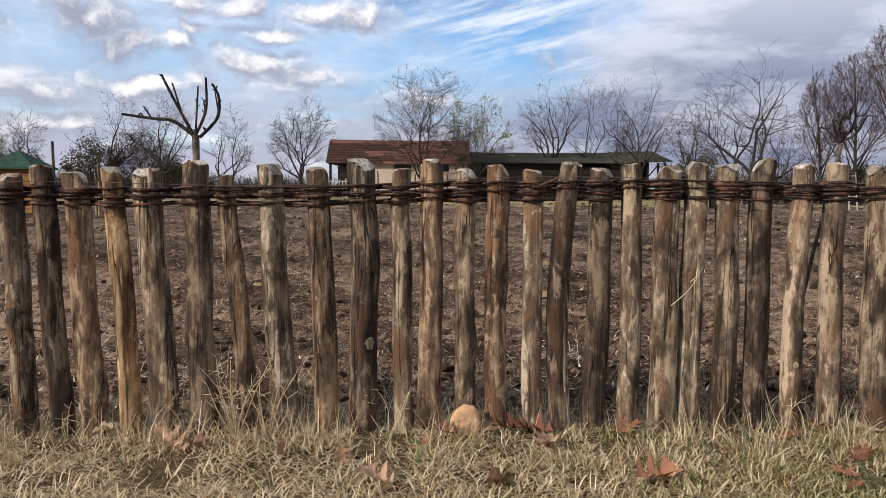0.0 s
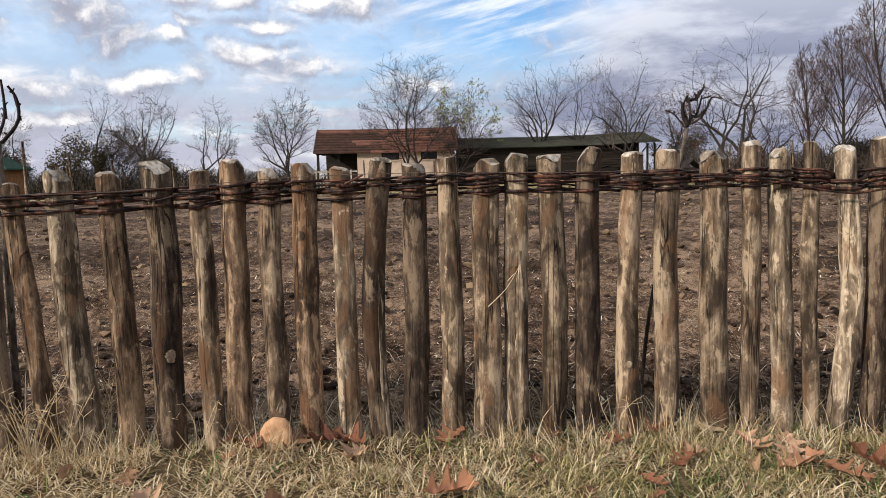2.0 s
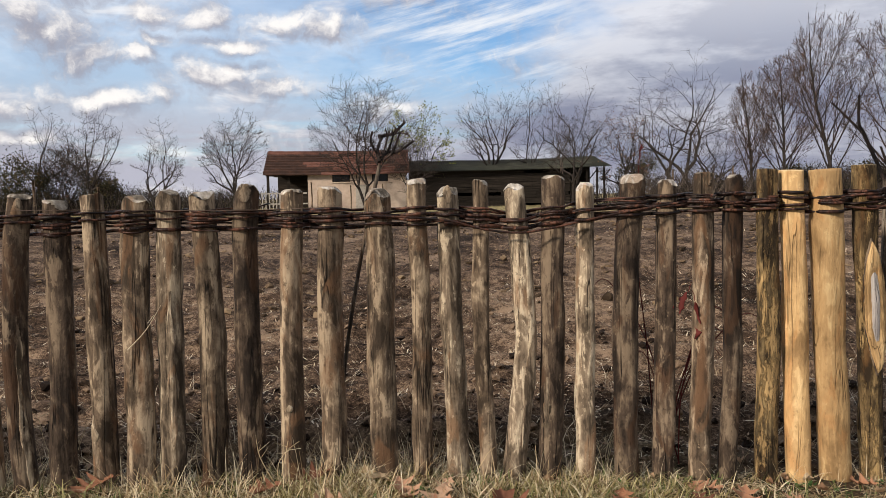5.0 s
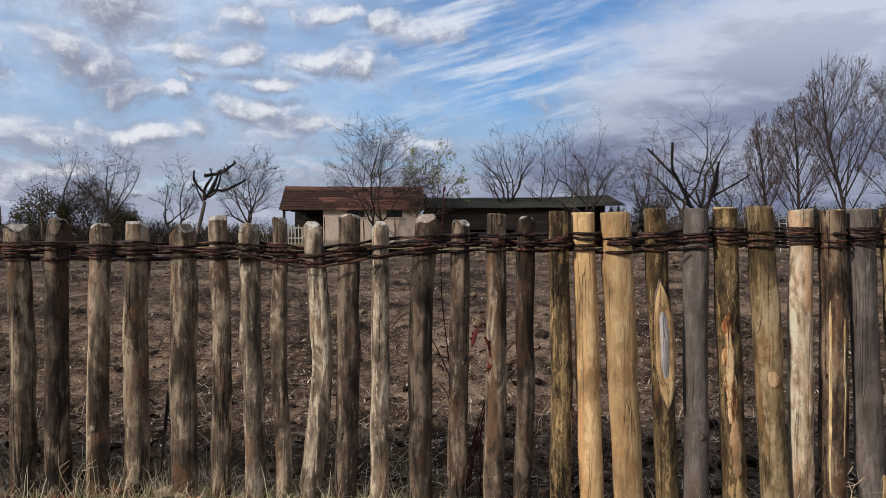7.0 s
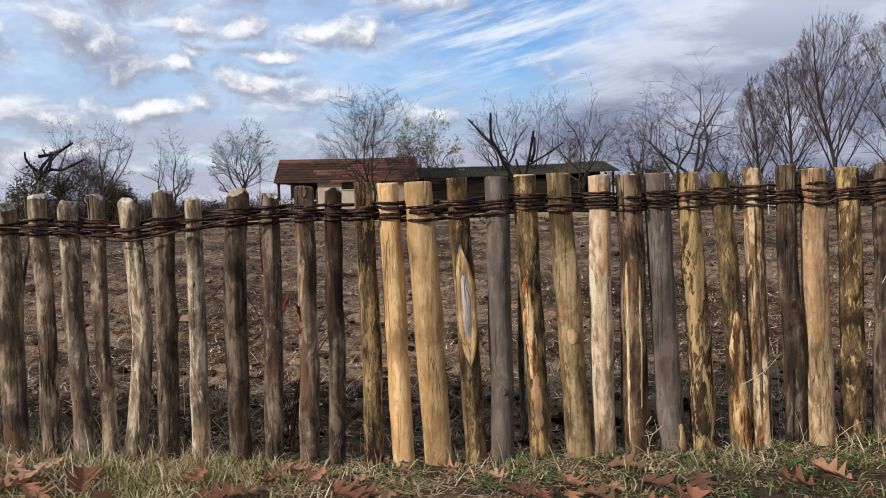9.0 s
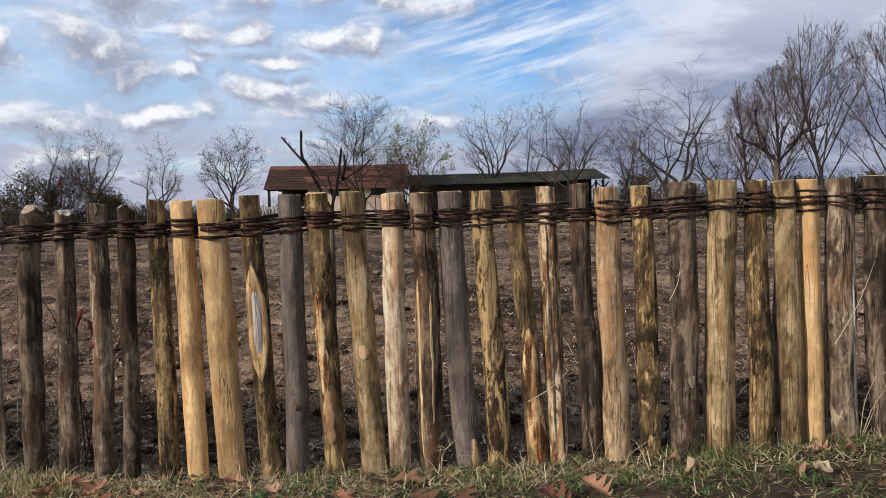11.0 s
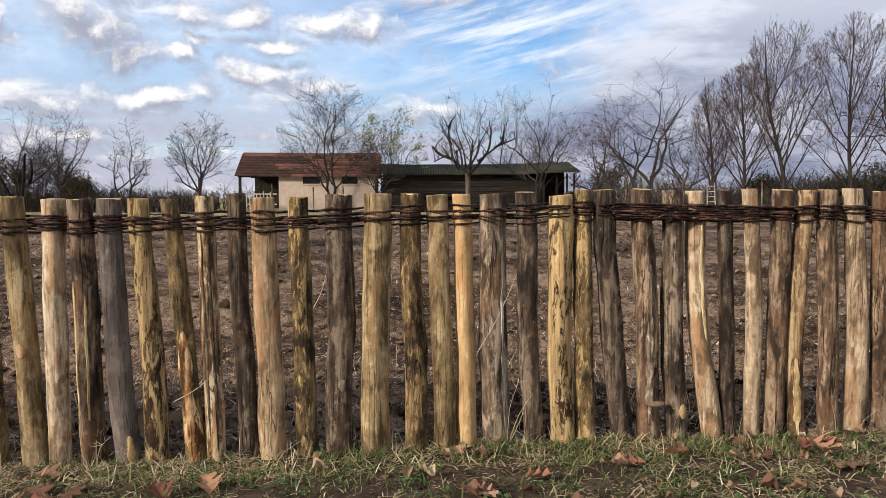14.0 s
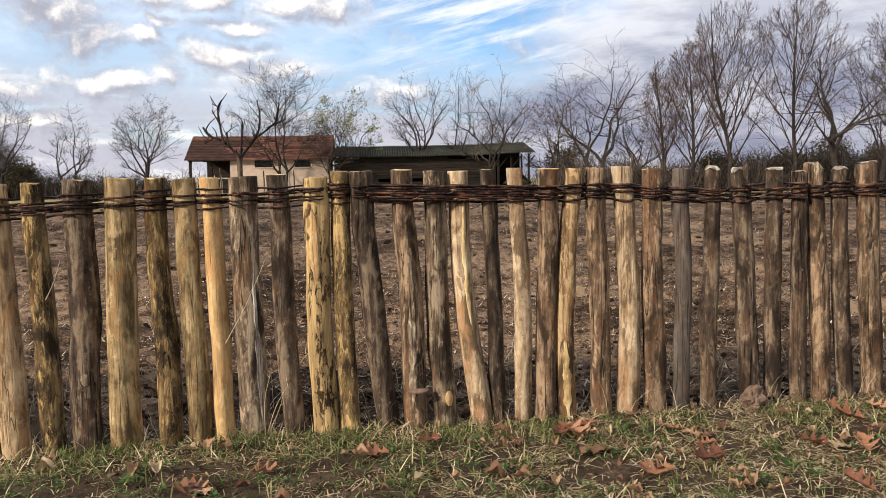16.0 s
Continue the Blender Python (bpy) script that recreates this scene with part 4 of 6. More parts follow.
# ---- young fruit trees pruned hard, right behind the fence ----
def fruit_tree(x, y, limbs, trunk, label, lean=0.0, bark=None, girth=0.018, spurs=0):
    """A sapling: a trunk from the ground to its fork and knobbly stubs of limbs given as (x, z) runs with a thickness."""
    base = Vector((x + lean, y, ground_z(x + lean, y)))
    tree = tagged(new("fruit_tree"), label, "tree", "pruned young trees behind the fence")
    tree.matrix_basis = Matrix.Translation(base)
    rnd = random.Random(int(x * 100))

    def rod(points, r0, r1):
        line = spline(points, 6)
        radii = [(r0 + (r1 - r0) * k / (len(line) - 1)) * (1 + 0.16 * noise.noise((k * 0.7, x, r0 * 90))) for k in range(len(line))]
        v, f = tube(line, radii, 9)
        return [q - base for q in v], f

    foot = [(x + lean + 0.01, y, base.z - 0.05), (x + lean * 0.75 - 0.006, y + 0.01, base.z + 0.45), (x + lean * 0.45 + 0.004, y, base.z + 0.95)]
    part("trunk", mesh("trunk", *rod(foot + [(trunk[0], y, trunk[1])], girth, girth - 0.001), [bark or TRUNK]), tree)
    for thick, run in limbs:
        depth = rnd.uniform(-0.05, 0.05)
        pts = [(px, y + depth * k, pz) for k, (px, pz) in enumerate(run)]
        thick *= 0.68
        pieces = [rod(pts, thick, thick * 0.62)]
        for k in range(len(run) * 2):     # buds and cut spurs
            a, b = pts[k % (len(pts) - 1)], pts[k % (len(pts) - 1) + 1]
            p = Vector(a).lerp(Vector(b), rnd.random())
            pieces.append(rod([p, p + Vector((rnd.uniform(-0.014, 0.014), rnd.uniform(-0.01, 0.01), rnd.uniform(0.004, 0.022)))], thick * 0.5, thick * 0.3))
        for k in range(spurs):            # side twigs with a knuckle at the end
            j = rnd.randrange(len(pts) - 1)
            p = Vector(pts[j]).lerp(Vector(pts[j + 1]), rnd.uniform(0.2, 1.0))
            a, L = rnd.uniform(-1.2, 1.2), rnd.uniform(0.03, 0.10)
            q = p + Vector((math.sin(a), rnd.uniform(-0.4, 0.4), math.cos(a))) * L
            pieces.append(rod([p, p.lerp(q, 0.5) + Vector((rnd.uniform(-0.01, 0.01), 0, rnd.uniform(-0.01, 0.01))), q], thick * 0.42, thick * 0.26))
        part("limb", mesh("limb", *joined(pieces), [SAPLING]), tree)
    return tree


fruit_tree(-1.10, 4.36, [(0.015, [(-1.10, 1.42), (-1.22, 1.50), (-1.33, 1.515), (-1.50, 1.54)]), (0.008, [(-1.31, 1.51), (-1.36, 1.57)]), (0.013, [(-1.11, 1.43), (-1.18, 1.56), (-1.26, 1.72)]),
           (0.009, [(-1.17, 1.55), (-1.21, 1.68)]), (0.009, [(-1.10, 1.44), (-1.09, 1.67)]), (0.012, [(-1.10, 1.43), (-1.04, 1.55), (-1.03, 1.70)]), (0.008, [(-1.05, 1.53), (-1.065, 1.60)]),
           (0.013, [(-1.08, 1.42), (-0.99, 1.51), (-0.975, 1.61), (-1.00, 1.67)]), (0.007, [(-0.985, 1.52), (-0.995, 1.64)])], (-1.10, 1.43), "pruned young fruit tree with a vase of dark cut limbs")
fruit_tree(2.16, 4.42, [(0.014, [(2.16, 1.43), (2.15, 1.48), (2.16, 1.52), (2.17, 1.55)]), (0.014, [(2.16, 1.55), (2.20, 1.56), (2.23, 1.57), (2.26, 1.60), (2.29, 1.63)]), (0.013, [(2.17, 1.45), (2.20, 1.48), (2.24, 1.48), (2.29, 1.51), (2.33, 1.54)]), (0.009, [(2.17, 1.44), (2.19, 1.51), (2.20, 1.55), (2.21, 1.59)]), (0.010, [(2.16, 1.46), (2.13, 1.50), (2.12, 1.53), (2.13, 1.57)]), (0.007, [(2.15, 1.42), (2.12, 1.47), (2.10, 1.50), (2.08, 1.51)]), (0.009, [(2.18, 1.44), (2.22, 1.47), (2.24, 1.51), (2.26, 1.56), (2.30, 1.55)]), (0.008, [(2.20, 1.48), (2.22, 1.53), (2.23, 1.57)]), (0.006, [(2.10, 1.50), (2.09, 1.49)]), (0.006, [(2.23, 1.56), (2.27, 1.57)]), (0.006, [(2.20, 1.55), (2.19, 1.59)])], (2.16, 1.42), "pruned young fruit tree with knobbly dark limbs", -0.25, TRUNK, 0.010)
fruit_tree(4.76, 4.50, [(0.015, [(4.76, 1.30), (4.64, 1.54), (4.61, 1.60), (4.61, 1.74)]), (0.011, [(4.63, 1.55), (4.55, 1.64), (4.49, 1.71)]), (0.014, [(4.77, 1.30), (4.81, 1.45), (4.84, 1.63)]),
           (0.014, [(4.83, 1.46), (4.85, 1.52), (4.85, 1.60)]), (0.009, [(4.81, 1.44), (4.93, 1.51), (5.00, 1.56)]), (0.012, [(4.78, 1.36), (4.75, 1.48)]), (0.009, [(4.77, 1.38), (4.66, 1.52)])], (4.765, 1.31), "pruned young fruit tree forked in two low stems")
fruit_tree(7.43, 4.70, [(0.014, [(7.43, 1.52), (7.34, 1.61), (7.25, 1.65), (7.21, 1.70)]), (0.009, [(7.37, 1.58), (7.36, 1.67)]), (0.011, [(7.34, 1.60), (7.31, 1.79), (7.33, 1.86)]),
           (0.010, [(7.44, 1.52), (7.46, 1.73)]), (0.012, [(7.44, 1.52), (7.55, 1.66), (7.57, 1.80)]), (0.010, [(7.49, 1.60), (7.64, 1.72), (7.66, 1.79)]), (0.008, [(7.60, 1.69), (7.72, 1.74)]),
           (0.007, [(7.28, 1.63), (7.22, 1.60)]), (0.007, [(7.32, 1.72), (7.27, 1.80)])], (7.43, 1.53), "pruned young fruit tree with spreading dark limbs", spurs=4)


# ---- grass, weeds and litter ----
def blades(name, spots, m, length, width, upright, label, seed, joints=3):
    """Bent grass blades, three joints each, as one sheet of stuff."""
    rnd = np.random.default_rng(seed)
    n = len(spots)
    p = np.array(spots)
    L = rnd.uniform(*length, n)
    heading = rnd.uniform(0, 2 * np.pi, n)
    rise = rnd.uniform(*upright, n)
    bow = rnd.uniform(0.1, 1.1, n)
    w = rnd.uniform(*width, n)
    side = heading + np.pi / 2 + rnd.uniform(-0.6, 0.6, n)
    sx, sy = np.cos(side) * w, np.sin(side) * w
    rows = []
    x, y, z = p[:, 0].copy(), p[:, 1].copy(), p[:, 2].copy() - 0.004
    angle = rise.copy()
    for taper in (1.0, 0.95, 0.7, 0.12) if joints == 3 else (1.0, 0.85, 0.15):
        rows.append(np.stack([np.stack([x - sx * taper, y - sy * taper, z], 1), np.stack([x + sx * taper, y + sy * taper, z], 1)], 1))
        x = x + np.cos(heading) * np.cos(angle) * L / joints
        y = y + np.sin(heading) * np.cos(angle) * L / joints
        z = z + np.sin(angle) * L / joints
        angle = angle - bow * 1.65 / joints
    v = np.stack(rows, 1).reshape(-1, 3)
    floor = np.repeat(p[:, 2], 2 * joints + 2) + 0.002
    v[:, 2] = np.maximum(v[:, 2], floor)
    o = (np.arange(n) * (2 * joints + 2))[:, None]
    f = np.concatenate([o + np.array(q) for q in ((0, 1, 3, 2), (2, 3, 5, 4), (4, 5, 7, 6))[:joints]])
    me = bpy.data.meshes.new(name)
    me.vertices.add(len(v))
    me.vertices.foreach_set("co", v.ravel().astype(np.float32))
    me.loops.add(len(f) * 4)
    me.loops.foreach_set("vertex_index", f.ravel().astype(np.int32))
    me.polygons.add(len(f))
    me.polygons.foreach_set("loop_start", np.arange(len(f), dtype=np.int32) * 4)
    me.update(calc_edges=True)
    me.validate()
    me.materials.append(m)
    return tagged(new(name, me), label, "grass", kind="stuff")


rnd = random.Random(11)


def scatter(count, x0, x1, y0, y1, density):
    out = []
    for _ in range(count):
        x, y = rnd.uniform(x0, x1), rnd.uniform(y0, y1)
        edge = min(1.0, (y - y0) / 0.45, (x - x0) / 0.9, (x1 - x) / 0.9) if -1 < y0 < 3 else 1.0   # the verge's turf thins out to its sides
        if rnd.random() < density(x, y) * edge:
            out.append((x, y, ground_z(x, y)))
    return out


def clump(x, y, scale=2.2, seed=0.0):
    return 0.5 + 0.9 * fbm(x * scale, y * scale, seed, 3)


def straw_density(x, y):
    d = fence_y(x) - y
    full = float(np.interp(x, (2.5, 3.0, 3.5, 4.2, 5.0, 7.0, 8.5, 12.0), (1.0, 0.6, 0.34, 0.26, 0.26, 0.30, 0.26, 0.26)))
    strip = 1.0 if d < 0.45 else 0.55
    if 4.0 < x < 8.6:
        strip = 1.3 if d < 0.4 else 0.14
    return full * strip * min(1.0, max(0.03, 2.4 * clump(x, y, 3.2) - 0.55))


def green_density(x, y):
    d = fence_y(x) - y
    full = float(np.interp(x, (-3, 0.5, 1.5, 2.8, 3.4, 5.5, 7.0, 12.0), (0.04, 0.10, 0.45, 0.45, 0.2, 0.45, 0.65, 0.5)))
    strip = 1.0 if 0.0 < d < 0.42 else 0.25
    if 0.6 < x < 3.2 and d > 0.3:
        strip = 1.0
    if x > 8.3:
        strip = max(strip, 0.35)
    return full * strip * max(0.0, clump(x, y, 3.1, 5.0) - 0.08) * 1.5


blades("dry_grass", scatter(102400, -3.0, 12.4, 2.5, 4.20, straw_density), STRAW, (0.04, 0.13), (0.0017, 0.0036), (0.05, 1.0), "matted dry straw-coloured grass along the fence", 1)
blades("dry_grass_tufts", scatter(14000, -3.0, 12.4, 3.72, 4.25, lambda x, y: straw_density(x, y) * float(np.interp(x, (2.6, 3.4), (0.9, 0.25)))), STRAW, (0.10, 0.24), (0.0010, 0.0020), (0.7, 1.5), "long dry grass stalks round the stakes", 2)
blades("green_grass", scatter(115200, -3.0, 12.4, 2.5, 4.15, green_density), BLADE, (0.03, 0.11), (0.0016, 0.0036), (0.3, 1.4), "short green grass on dark soil", 3, 2)


def mat_density(x, y):
    d = fence_y(x) - y
    full = float(np.interp(x, (2.2, 3.2, 4.2, 5.5, 6.4, 7.0, 8.3, 9.2, 12.0), (0.3, 0.9, 1.0, 0.9, 0.5, 0.5, 0.8, 1.0, 1.0)))
    strip = 1.0 if d < 0.40 else float(np.interp(x, (5.2, 6.0, 7.6, 8.8), (0.7, 0.14, 0.14, 0.8)))
    return full * strip * min(1.0, max(0.0, 2.0 * clump(x, y, 3.4, 17.0) - 0.35))


blades("matted_straw", scatter(102400, 2.2, 12.4, 2.5, 4.22, mat_density), LITTER, (0.016, 0.080), (0.0015, 0.0038), (0.0, 0.6), "short matted straw trodden into the soil", 8, 2)
blades("short_turf", scatter(76800, 4.5, 12.4, 2.5, 4.15, lambda x, y: mat_density(x, y) * max(0.0, 1.7 * clump(x, y, 2.6, 31.0) - 0.35) * float(np.interp(x, (8.5, 9.5), (1.0, 0.6)))), BLADE, (0.015, 0.055), (0.0012, 0.0028), (0.1, 1.2), "short green turf at the foot of the fence", 9, 2)
blades("short_straw", scatter(69120, -3.0, 3.9, 2.5, 4.12, lambda x, y: min(1.0, max(0.06, 2.6 * clump(x, y, 2.6, 41.0) - 0.6)) * float(np.interp(x, (2.8, 3.9), (1.0, 0.25)))), STRAW, (0.025, 0.085), (0.0016, 0.0036), (0.1, 1.25), "dense short straw-coloured grass on the verge", 14, 2)
blades("yellowed_grass", scatter(53760, -1.0, 4.0, 2.5, 4.12, lambda x, y: max(0.0, 2.0 * clump(x, y, 2.2, 52.0) - 0.4) * float(np.interp(x, (-1.0, 0.8, 1.8, 3.0, 4.0), (0.0, 0.12, 0.8, 0.7, 0.15)))), HAY, (0.03, 0.095), (0.0017, 0.0036), (0.3, 1.35), "short yellow-green grass on the verge", 15, 2)
blades("verge_grass", scatter(52000, -4.0, 12.5, -2.0, 2.95, lambda x, y: float(np.interp(x, (2.5, 3.5, 4.5, 8.0, 9.0), (0.9, 0.5, 0.15, 0.15, 0.2))) * min(1.0, max(0.1, 1.3 * clump(x, y, 2.0)))), STRAW, (0.05, 0.14), (0.002, 0.004), (0.05, 0.9), "thin dry grass on the trodden verge", 7, 2)
blades("field_stubble", scatter(66000, -6.0, 17.0, 4.25, 11.5, lambda x, y: float(np.interp(y, (4.3, 7.5, 11.5), (1.0, 0.8, 0.35))) * max(0.0, clump(x, y, 0.9, 8.0))), CHAFF, (0.012, 0.075), (0.0018, 0.0075), (0.0, 1.0), "pale straw and stalks ploughed into the field", 4, 2)


blades("field_debris", scatter(60000, -5.5, 16.0, 4.2, 9.0, lambda x, y: float(np.interp(y, (4.2, 6.0, 9.0), (1.0, 0.7, 0.4))) * min(1.0, max(0.1, 1.5 * clump(x, y, 1.4, 61.0) - 0.15))), DEBRIS, (0.015, 0.05), (0.003, 0.011), (0.0, 0.9), "withered leaf scraps and husks on the ploughed field", 16, 2)
blades("field_straw", scatter(26000, -5.5, 16.0, 4.3, 12.0, lambda x, y: min(1.0, max(0.05, 1.6 * clump(x, y, 1.1, 66.0) - 0.2))), CHAFF, (0.04, 0.13), (0.0015, 0.004), (0.0, 0.7), "loose pale straw on the ploughed field", 18, 2)
blades("far_field_debris", scatter(48000, -16.0, 27.0, 8.5, 26.0, lambda x, y: float(np.interp(y, (8.5, 26.0), (1.0, 0.4))) * min(1.0, max(0.08, 1.6 * clump(x, y, 0.5, 71.0) - 0.2))), DEBRIS, (0.03, 0.11), (0.006, 0.018), (0.0, 1.0), "withered stalks and husks on the far field", 17, 2)
blades("dead_stalks", scatter(9000, -4.5, 14.5, 4.15, 6.2, lambda x, y: max(0.0, 1.5 * clump(x, y, 1.7, 21.0) - 0.35) * float(np.interp(y, (4.15, 4.6, 6.2), (1.0, 0.7, 0.35)))), CHAFF, (0.08, 0.34), (0.0008, 0.0022), (0.3, 1.45), "tangle of thin dead stalks behind the fence", 6)


def herbs(name, spots, m, size, label):
    """Low rosettes of small round leaves."""
    v, f = [], []
    for x, y, z in spots:
        for k in range(rnd.randrange(5, 9)):
            a, s, r = rnd.uniform(0, 6.28), rnd.uniform(*size), rnd.uniform(0.005, 0.03)
            c, h = Vector((x + math.cos(a) * r, y + math.sin(a) * r, z + rnd.uniform(0.006, 0.03))), Vector((math.cos(a), math.sin(a), rnd.uniform(0.0, 0.6)))
            w = Vector((-math.sin(a), math.cos(a), 0)) * s * 0.42
            o = len(v)
            v += [c, c + h * s * 0.35 + w, c + h * s, c + h * s * 0.35 - w, c + h * s * 0.5 + Vector((0, 0, -s * 0.12))]
            f += [(o, o + 1, o + 4), (o + 1, o + 2, o + 4), (o + 2, o + 3, o + 4), (o + 3, o, o + 4)]
    return tagged(new(name, mesh(name, v, f, [m])), label, "weeds", kind="stuff")


herbs("green_weeds", scatter(4200, -2.5, 12.0, 2.8, 4.1, lambda x, y: float(np.interp(x, (0, 3, 5, 7, 12), (0.03, 0.08, 0.45, 0.6, 0.75))) * max(0.0, clump(x, y, 2.0, 12.0) - 0.25) * 1.6), HERB, (0.012, 0.03), "small green weeds on the bare soil")


def clods(name, spots, m, size, label, flat=0.7, fine=1):
    """Lumps of turned soil, each a knocked-about ball."""
    bm = bmesh.new()
    bmesh.ops.create_icosphere(bm, subdivisions=fine, radius=1.0)
    ball, tri = [v.co.copy() for v in bm.verts], [tuple(q.index for q in t.verts) for t in bm.faces]
    bm.free()
    shapes = []
    for k in range(14):
        shapes.append(np.array([tuple(c * (1 + 0.85 * noise.noise(c * 1.5 + Vector((k * 7.1, 0, 0))) + 0.4 * noise.noise(c * 3.7 + Vector((0, k * 3.3, 0))) + 0.22 * (fine - 1) * noise.noise(c * 7.5 + Vector((k, 0, 0))))) for c in ball]))
    vs, fs = [], []
    tri = np.array(tri)
    for j, (x, y, z) in enumerate(spots):
        s = size[0] + (size[1] - size[0]) * rnd.random() ** 3
        a = rnd.uniform(0, 6.28)
        q = shapes[rnd.randrange(14)] * (s * rnd.uniform(0.7, 1.3), s * rnd.uniform(0.7, 1.3), s * flat * rnd.uniform(0.6, 1.1))
        c, d = math.cos(a), math.sin(a)
        vs.append(np.stack([x + q[:, 0] * c - q[:, 1] * d, y + q[:, 0] * d + q[:, 1] * c, z + q[:, 2] + s * 0.15], 1))
        fs.append(tri + j * len(ball))
    me = bpy.data.meshes.new(name)
    me.from_pydata(np.concatenate(vs).tolist(), [], np.concatenate(fs).tolist())
    me.materials.append(m)
    return tagged(new(name, me), label, "soil", kind="stuff")


clods("near_soil_clods", scatter(1800, -4.6, 14.0, 4.18, 5.2, lambda x, y: min(1.0, max(0.25, 0.35 + clump(x, y, 1.6, 4.0)))), CLOD, (0.008, 0.046), "brown clods turned up by the plough just behind the fence", 0.8, 2)
clods("small_soil_clods", scatter(7200, -4.6, 14.0, 4.18, 5.6, lambda x, y: 0.8), CLOD, (0.004, 0.030), "crumbled brown soil just behind the fence", 0.8)
clods("soil_clods", scatter(9500, -5.0, 16.5, 5.2, 9.0, lambda x, y: min(1.0, max(0.3, 0.4 + clump(x, y, 1.1, 4.0))) * float(np.interp(y, (4.2, 9.0), (1.0, 0.7)))), CLOD, (0.006, 0.048), "brown clods turned up by the plough")
clods("far_soil_clods", scatter(5200, -16.0, 26.0, 9.0, 24.0, lambda x, y: float(np.interp(y, (9.0, 24.0), (0.95, 0.5)))), FAR_CLOD, (0.02, 0.085), "brown clods on the far field")
clods("farthest_soil_clods", scatter(3000, -32.0, 44.0, 24.0, 46.0, lambda x, y: 0.9), FAR_CLOD, (0.04, 0.13), "brown clods on the farthest field")
clods("soil_crumbs", scatter(3600, 2.8, 12.4, 2.7, 3.95, lambda x, y: 0.8), CLOD, (0.003, 0.016), "crumbs of dark soil on the bare verge")


# ---- fallen leaves ----
def leaf_mesh(name, m, lobes, length, width, curl, seed):
    """A leaf with its stalk: cut into pointed lobes as a red oak's, or plain oval, crumpled as it dried."""
    rows, v, f = (36 if lobes else 14), [], []
    for i in range(rows + 1):
        s = i / rows
        env = math.sin(math.pi * min(1.0, s * 0.95 + 0.025)) ** 0.65
        for side in (-2, -1, 0, 1, 2):
            half = abs(side) / 2
            if lobes:
                u = (lobes * s ** 0.92 + (0.12 if side > 0 else 0.0) + 0.15 * noise.noise((seed, side * 0.3, s * 2))) % 1.0
                wave = 0.20 + 0.80 * (u / 0.72 if u < 0.72 else (1 - u) / 0.28) ** 1.25
            else:
                u, wave = 0.0, 1.0
            core = min(1.0, 0.36 / max(wave, 0.01)) if half == 0.5 else 1.0
            w = math.copysign(1, side) * width * env * wave * (half if half != 0.5 else 0.5 * core + 0.1) * (1 + 0.2 * noise.noise((s * 4, side, seed))) if side else 0.0
            reach = 0.15 * length * half * wave * env if lobes else 0.0
            k = w / width
            z = curl * (k * k * 1.1 + (s - 0.5) ** 2 * 1.6 * math.copysign(1, math.sin(seed * 3.1))) + 0.018 * noise.noise((s * 3.5, k * 2.2, seed + 4)) + 0.008 * noise.noise((s * 9, k * 5, seed)) + 0.004 * half
            v.append((w, s * length - length / 2 + reach, z + 0.008))
    for i in range(rows):
        for c in range(4):
            a = i * 5 + c
            f.append((a, a + 1, a + 6, a + 5))
    tv, tf = tube([(0, -length / 2, 0.01), (0.004, -length / 2 - 0.025, 0.016), (0.001, -length / 2 - 0.05, 0.013)], [0.0017, 0.0014, 0.0012], 4)
    o = len(v)
    return mesh(name, v + tv, f + [tuple(q + o for q in t) for t in tf], [m])


OAKS = [leaf_mesh("oak_leaf", (OAK, OAK, DULL, OAK, OAK, DULL)[k], (4, 3, 4, 3, 4, 3)[k], 0.205, 0.085, (0.030, 0.055, 0.018, 0.070, 0.040, 0.025)[k], k * 3.3 + 1) for k in range(6)]
OVALS = [leaf_mesh("oval_leaf", DULL, 0, 0.085, 0.024, 0.03, k * 5.1) for k in range(3)]


def fallen(meshes, x, y, size, label, turn=None):
    ob = new("fallen_leaf", rnd.choice(meshes))
    t = rnd.uniform(0, 360) if turn is None else turn
    ob.matrix_basis = pose(x, y, ground_z(x, y) + 0.024, rnd.uniform(-3, 15), rnd.uniform(-12, 12), 0) @ pose(0, 0, 0, 0, 0, t) @ Matrix.Scale(size, 4)
    return tagged(ob, label, "leaf", "fallen leaves on the verge")


OAK_SPOTS = [(1.85, 3.99), (2.13, 3.97), (0.42, 3.93), (0.52, 3.92), (0.54, 3.77), (0.95, 3.93), (0.07, 3.93), (0.12, 3.86), (-0.17, 3.40), (-1.08, 3.80), (0.91, 3.44), (1.42, 3.38), (0.29, 3.94),
             (2.23, 3.84), (2.36, 3.73), (2.64, 3.63), (3.13, 3.73), (3.38, 3.59), (3.67, 3.78), (2.33, 3.62), (2.48, 3.54), (3.29, 3.51), (3.83, 3.55), (3.92, 3.58),
             (4.63, 3.53), (4.83, 3.40), (5.26, 3.59), (5.13, 3.30), (5.18, 3.88), (5.87, 3.55), (4.95, 3.48), (4.91, 3.31), (5.30, 3.34), (5.45, 3.60), (6.08, 3.63),
             (9.34, 3.64), (9.20, 3.90), (9.28, 3.87), (9.81, 3.45), (10.50, 3.98), (10.78, 3.91), (10.40, 3.56), (10.85, 3.70), (9.53, 3.33), (8.21, 3.76), (7.41, 3.42), (10.35, 3.10), (10.63, 3.49)]
